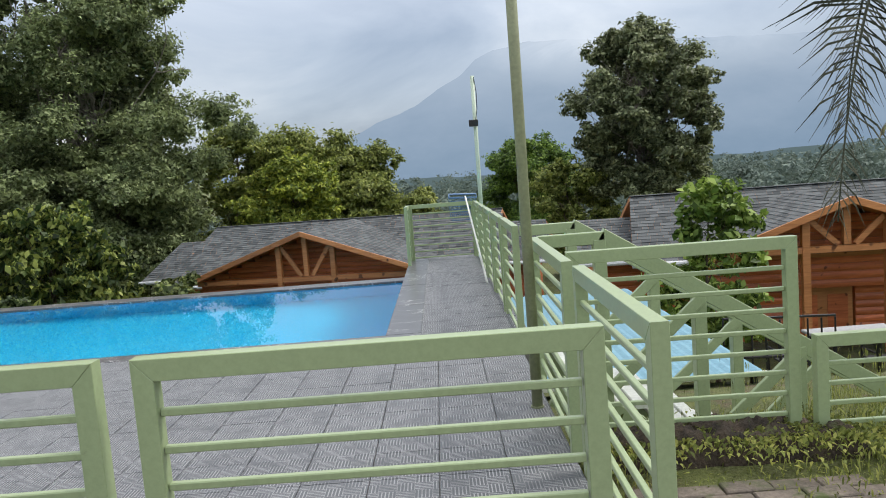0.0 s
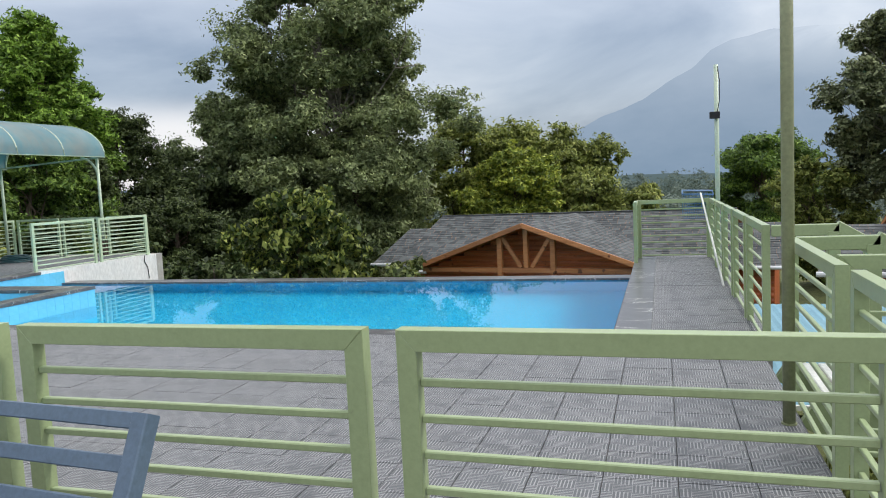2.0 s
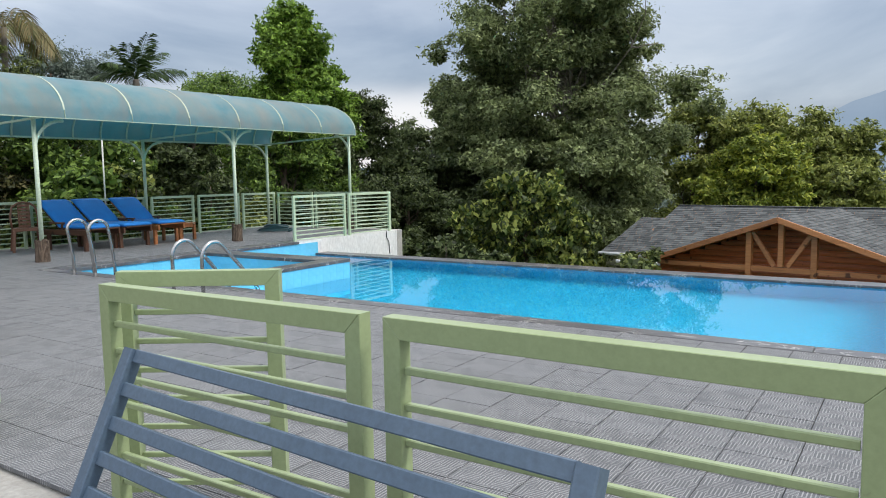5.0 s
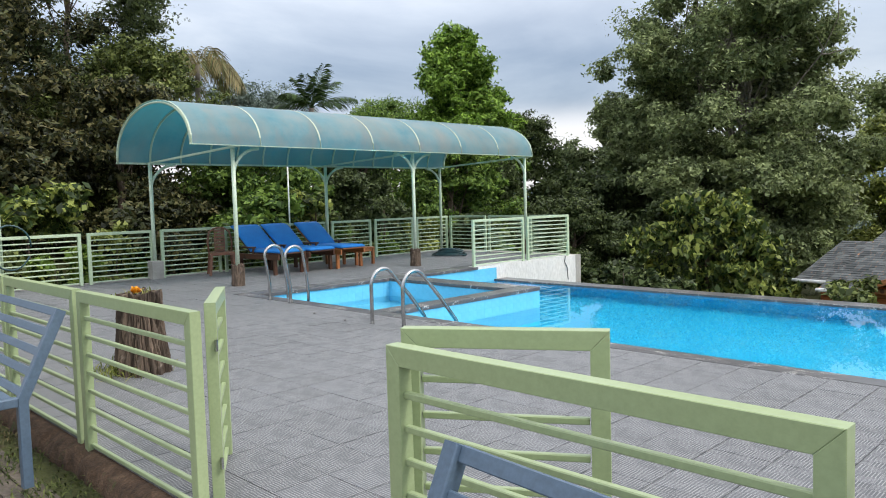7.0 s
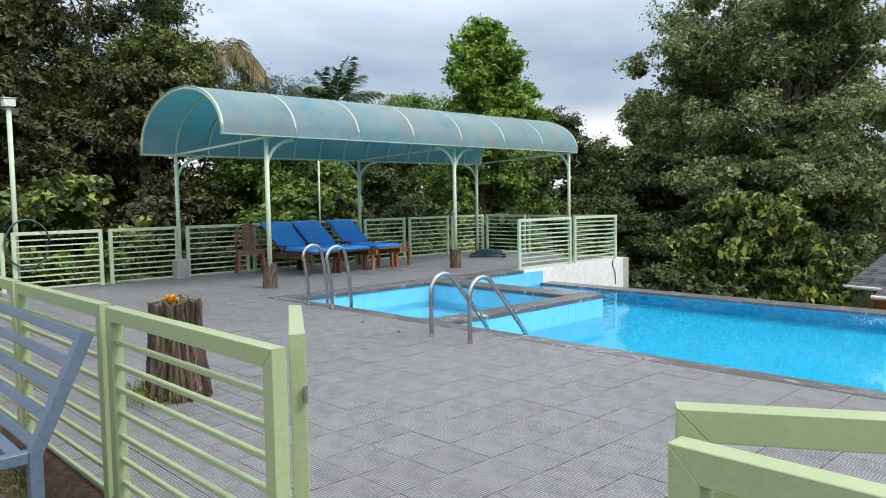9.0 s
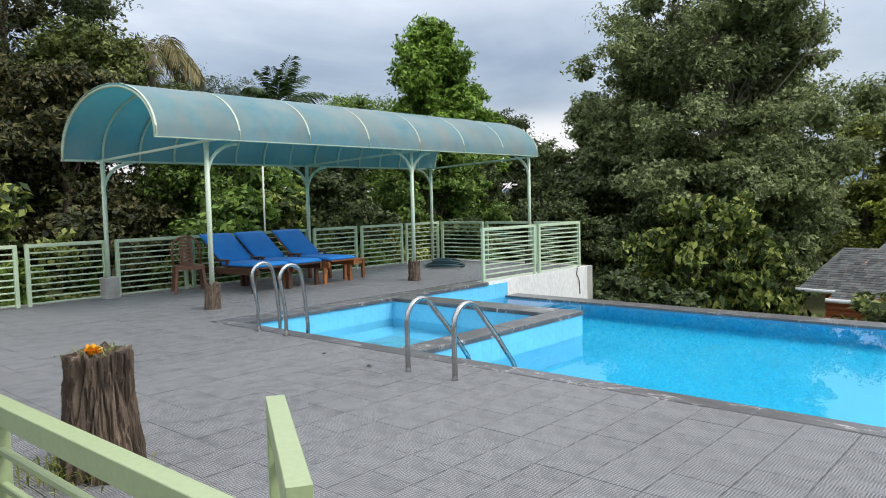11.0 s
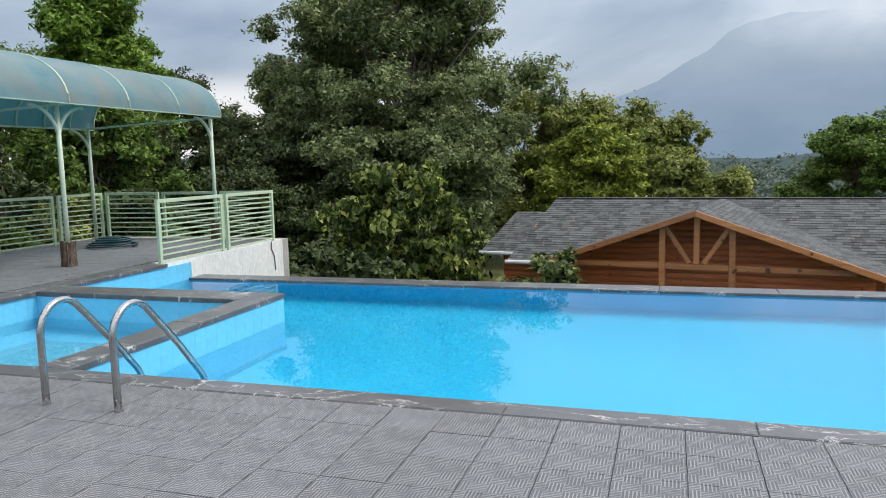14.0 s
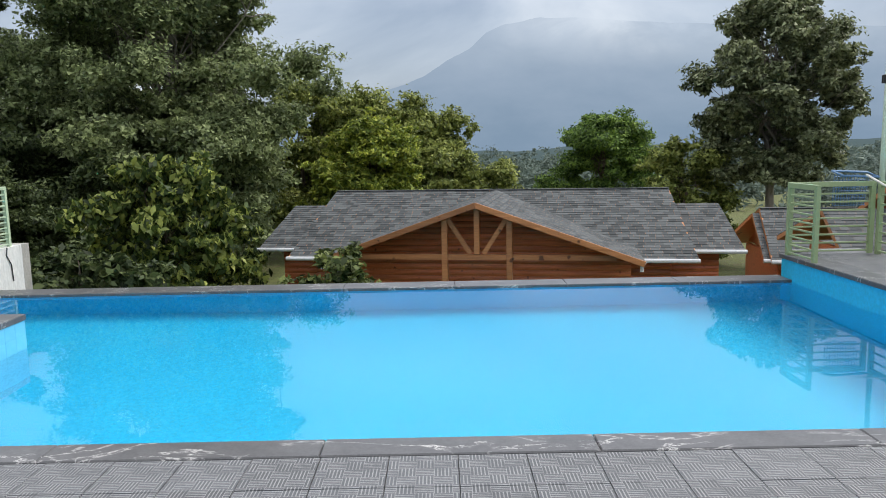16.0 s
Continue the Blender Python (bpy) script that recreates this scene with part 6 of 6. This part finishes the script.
def iron_chair(x, y, z, turn):
    e = thing("garden_chair", "black iron garden chair before the cabin", "chair", pose(x, y, z, 0, 0, turn), group="garden chairs")
    part("seat", Mesh().box((-0.21, -0.21, 0.43), (0.21, 0.21, 0.45), 0.005), M_DARK, e)
    for sx in (-1, 1):
        part("back_leg", Mesh().beam((sx * 0.2, 0.2, 0), (sx * 0.2, 0.26, 0.9), 0.03, 0.03), M_DARK, e)
        part("front_leg", Mesh().beam((sx * 0.2, -0.2, 0), (sx * 0.2, -0.2, 0.425), 0.03, 0.03), M_DARK, e)
    for k in range(3):
        part("back_bar", Mesh().beam((-0.185, 0.235 + 0.01 * k, 0.58 + 0.13 * k), (0.185, 0.235 + 0.01 * k, 0.58 + 0.13 * k), 0.02, 0.03), M_DARK, e)
    return e


for x, y in ((5.2, 10.4), (6.9, 11.0)):
    z = ground_z(x, y)
    iron_table(x, y, z)
    iron_chair(x - 0.95, y, z, 90)
    iron_chair(x + 0.95, y, z, -90)
rl = thing("garden_railing", "black iron railing along the garden path", "railing")
for k in range(2):
    part("rail", Mesh().beam((2.9, 9.3, ground_z(2.9, 9.3) + 0.35 + 0.5 * k), (4.4, 9.5, ground_z(4.4, 9.5) + 0.35 + 0.5 * k), 0.03, 0.03), M_DARK, rl)
for k in range(9):
    x, y = 2.9 + 1.5 * k / 8, 9.3 + 0.2 * k / 8
    part("bar", Mesh().beam((x, y, ground_z(x, y)), (x, y, ground_z(x, y) + 0.83), 0.02, 0.02), M_DARK, rl)

# mossy stone edging and weeds on the bank
mound = Mesh()
n = 70
for j in range(17):
    for i in range(n + 1):
        x = 0.12 + 1.35 * i / n
        v = j / 16
        edge = min(1.0, 5.0 * min(v, 1 - v)) ** 0.6 * min(1.0, 9 * min(i, n - i) / n)
        h_ = 0.19 * edge + 0.05 * noise.fractal(Vector((x * 11, v * 5, 4.0)), 0.7, 2.2, 5) + 0.03 * noise.noise(Vector((x * 3.0, v * 2, 2.0)))
        mound.v.append((x, 3.62 + 0.42 * v + 0.03 * noise.noise(Vector((x * 4, 1, v))), ground_z(x, 3.8) - 0.06 + h_))
mound.f = [(j * (n + 1) + i, j * (n + 1) + i + 1, (j + 1) * (n + 1) + i + 1, (j + 1) * (n + 1) + i) for j in range(16) for i in range(n)]
for i, x in enumerate((0.25, 0.55, 0.9, 1.2, 1.42)):
    tuft(x, 3.66 + 0.1 * (i % 2), ground_z(x, 3.8) + 0.11, 0.24, 420, "small creeping plants on the stone edging", L_GRASS, 140 + i, 0.03, 0.03, wide=0.28)
tagged(part("mossy_stone_edging", mound, M_MOSS, smooth=True), "low mossy stone edging on the garden bank", "stone edging")
for i, (x, y, r, k, h_) in enumerate(((0.35, 3.32, 0.3, 160, 0.05), (1.3, 3.25, 0.6, 1500, 0.09), (1.9, 3.25, 0.7, 1900, 0.11), (2.6, 3.6, 0.8, 1900, 0.13), (0.06, 3.4, 0.2, 420, 0.12), (0.04, 2.7, 0.2, 320, 0.09), (1.7, 4.1, 0.7, 1700, 0.12), (0.8, 3.35, 0.4, 220, 0.05), (2.6, 4.8, 1.0, 2600, 0.14), (3.4, 6.2, 1.4, 2600, 0.16), (1.2, 4.5, 0.6, 900, 0.10), (0.06, 3.9, 0.14, 260, 0.13))):
    tuft(x + 0.11, y + 0.2, ground_z(x + 0.11, y + 0.2) - 0.01, r, int(k * 0.75), "low weeds and grass on the garden bank", L_GRASS, 20 + i, 0.042, h_ * 0.6, wide=0.10 if i % 2 else 0.06)
for i in range(16):
    x = -5.6 - i * 0.62
    tuft(x, 2.10 - 0.10 * (i % 3), -0.135, 0.30, 300, "weeds and leaf litter along the fence kerb", L_OLIVED if i % 3 else L_DRYPALM, 60 + i, 0.04, 0.03, wide=0.13)

# brick pavers outside the fence
pav = tagged(new("pavement"), "old brick pavers with weeds outside the pool fence", "pavement", kind="structure")
brick = Mesh().box((-0.098, -0.048, -0.05), (0.098, 0.048, 0.0), 0.005).data("brick")
brick.materials.append(M_PAVER)
far_bricks = Mesh()
rng_b = random.Random(12)
for ix in range(-47, 8):
    for iy in range(-8, 42):
        x, y = ix * 0.202 + (0.101 if iy % 2 else 0), iy * 0.102 - 0.78
        if (y > 2.04 and x < -0.1) or (y > 2.9 and not 0.2 < x < 1.25):
            continue
        z = ground_z(x, y) + 0.014 + rng_b.uniform(-0.005, 0.005)
        if -7.7 < x < -6.0 and 0.4 < y < 2.1:
            b = part("brick", brick, M_PAVER, pav)
            b.matrix_basis = pose(x, y, z, rng_b.uniform(-1, 1), rng_b.uniform(-1, 1), rng_b.uniform(-2, 2))
        else:
            far_bricks.box((x - 0.098, y - 0.048, z - 0.05), (x + 0.098, y + 0.048, z), 0.005)
part("brick_field", far_bricks, M_PAVER, pav, "further brick pavers", kind="stuff")


# ---------------------------------------------------------------- deck tiles
TS = 0.30
one_tile = Mesh().box((-0.148, -0.148, -0.02), (0.148, 0.148, 0.0), 0.0015).data("tile")
one_tile.materials.append(M_TILE)
floor_tiles = tagged(new("floor_tiles"), "grey ribbed cement tiles covering the pool deck", "floor", kind="structure")
rest = Mesh()
tile_spots = []
for ix in range(-53, 0):
    for iy in range(0, 52):
        cx, cy = -0.122 + (ix + 1) * TS, 2.43 + iy * TS
        if cx < DECK_X0 + 0.1:
            continue
        on_deck = cy + 0.148 < COP_N0
        on_sun = cx + 0.15 < POOL_L - 0.28 and cy < 14.25
        if on_deck or on_sun:
            tile_spots.append((cx, cy))
for iy in range(0, 20):
    for ix in range(3):
        tile_spots.append((-0.57 + ix * 0.285, 6.37 + iy * TS))
rng_t = random.Random(4)
for cx, cy in tile_spots:
    z = rng_t.uniform(-0.0012, 0.0012)
    if -7.8 < cx < -2.3 and cy < COP_N0:
        t_ob = part("tile", one_tile, M_TILE, floor_tiles)
        t_ob.location = (cx, cy, z)
    else:
        rest.box((cx - 0.148, cy - 0.148, -0.02), (cx + 0.148, cy + 0.148, z), 0.0015)
part("tile_field", rest, M_TILE, floor_tiles, "further deck tiles", kind="stuff")

# ---------------------------------------------------------------- glazed pool tiles above the waterline
TW, TH = 0.15, 0.12
glaze = Mesh().box((0, 0, 0), (TW - 0.0016, 0.002, TH - 0.0016)).data("tile")
glaze.materials.append(M_GLAZE)
pool_sides, paddling = bpy.data.objects["wall_pool_sides"], bpy.data.objects["wall_paddling_pool"]
for wall, x0, y0, length, turn in ((paddling, KID_R + DIV, KID_F + DIV_Y, KID_F + DIV_Y - POOL_N, -90), (paddling, POOL_L, KID_F, KID_R - POOL_L, 180), (pool_sides, POOL_L, POOL_F, POOL_F - POOL_N, -90)):
    a = radians(turn)
    ux, uy = math.cos(a), math.sin(a)
    if turn == 180:
        x0 += length
    for i in range(int(length / TW)):
        for j in range(2):
            t_ob = part("tile", glaze, M_GLAZE, wall)
            t_ob.matrix_basis = pose(x0 + ux * TW * i, y0 + uy * TW * i, -0.052 - TH * (j + 1), 0, 0, turn)
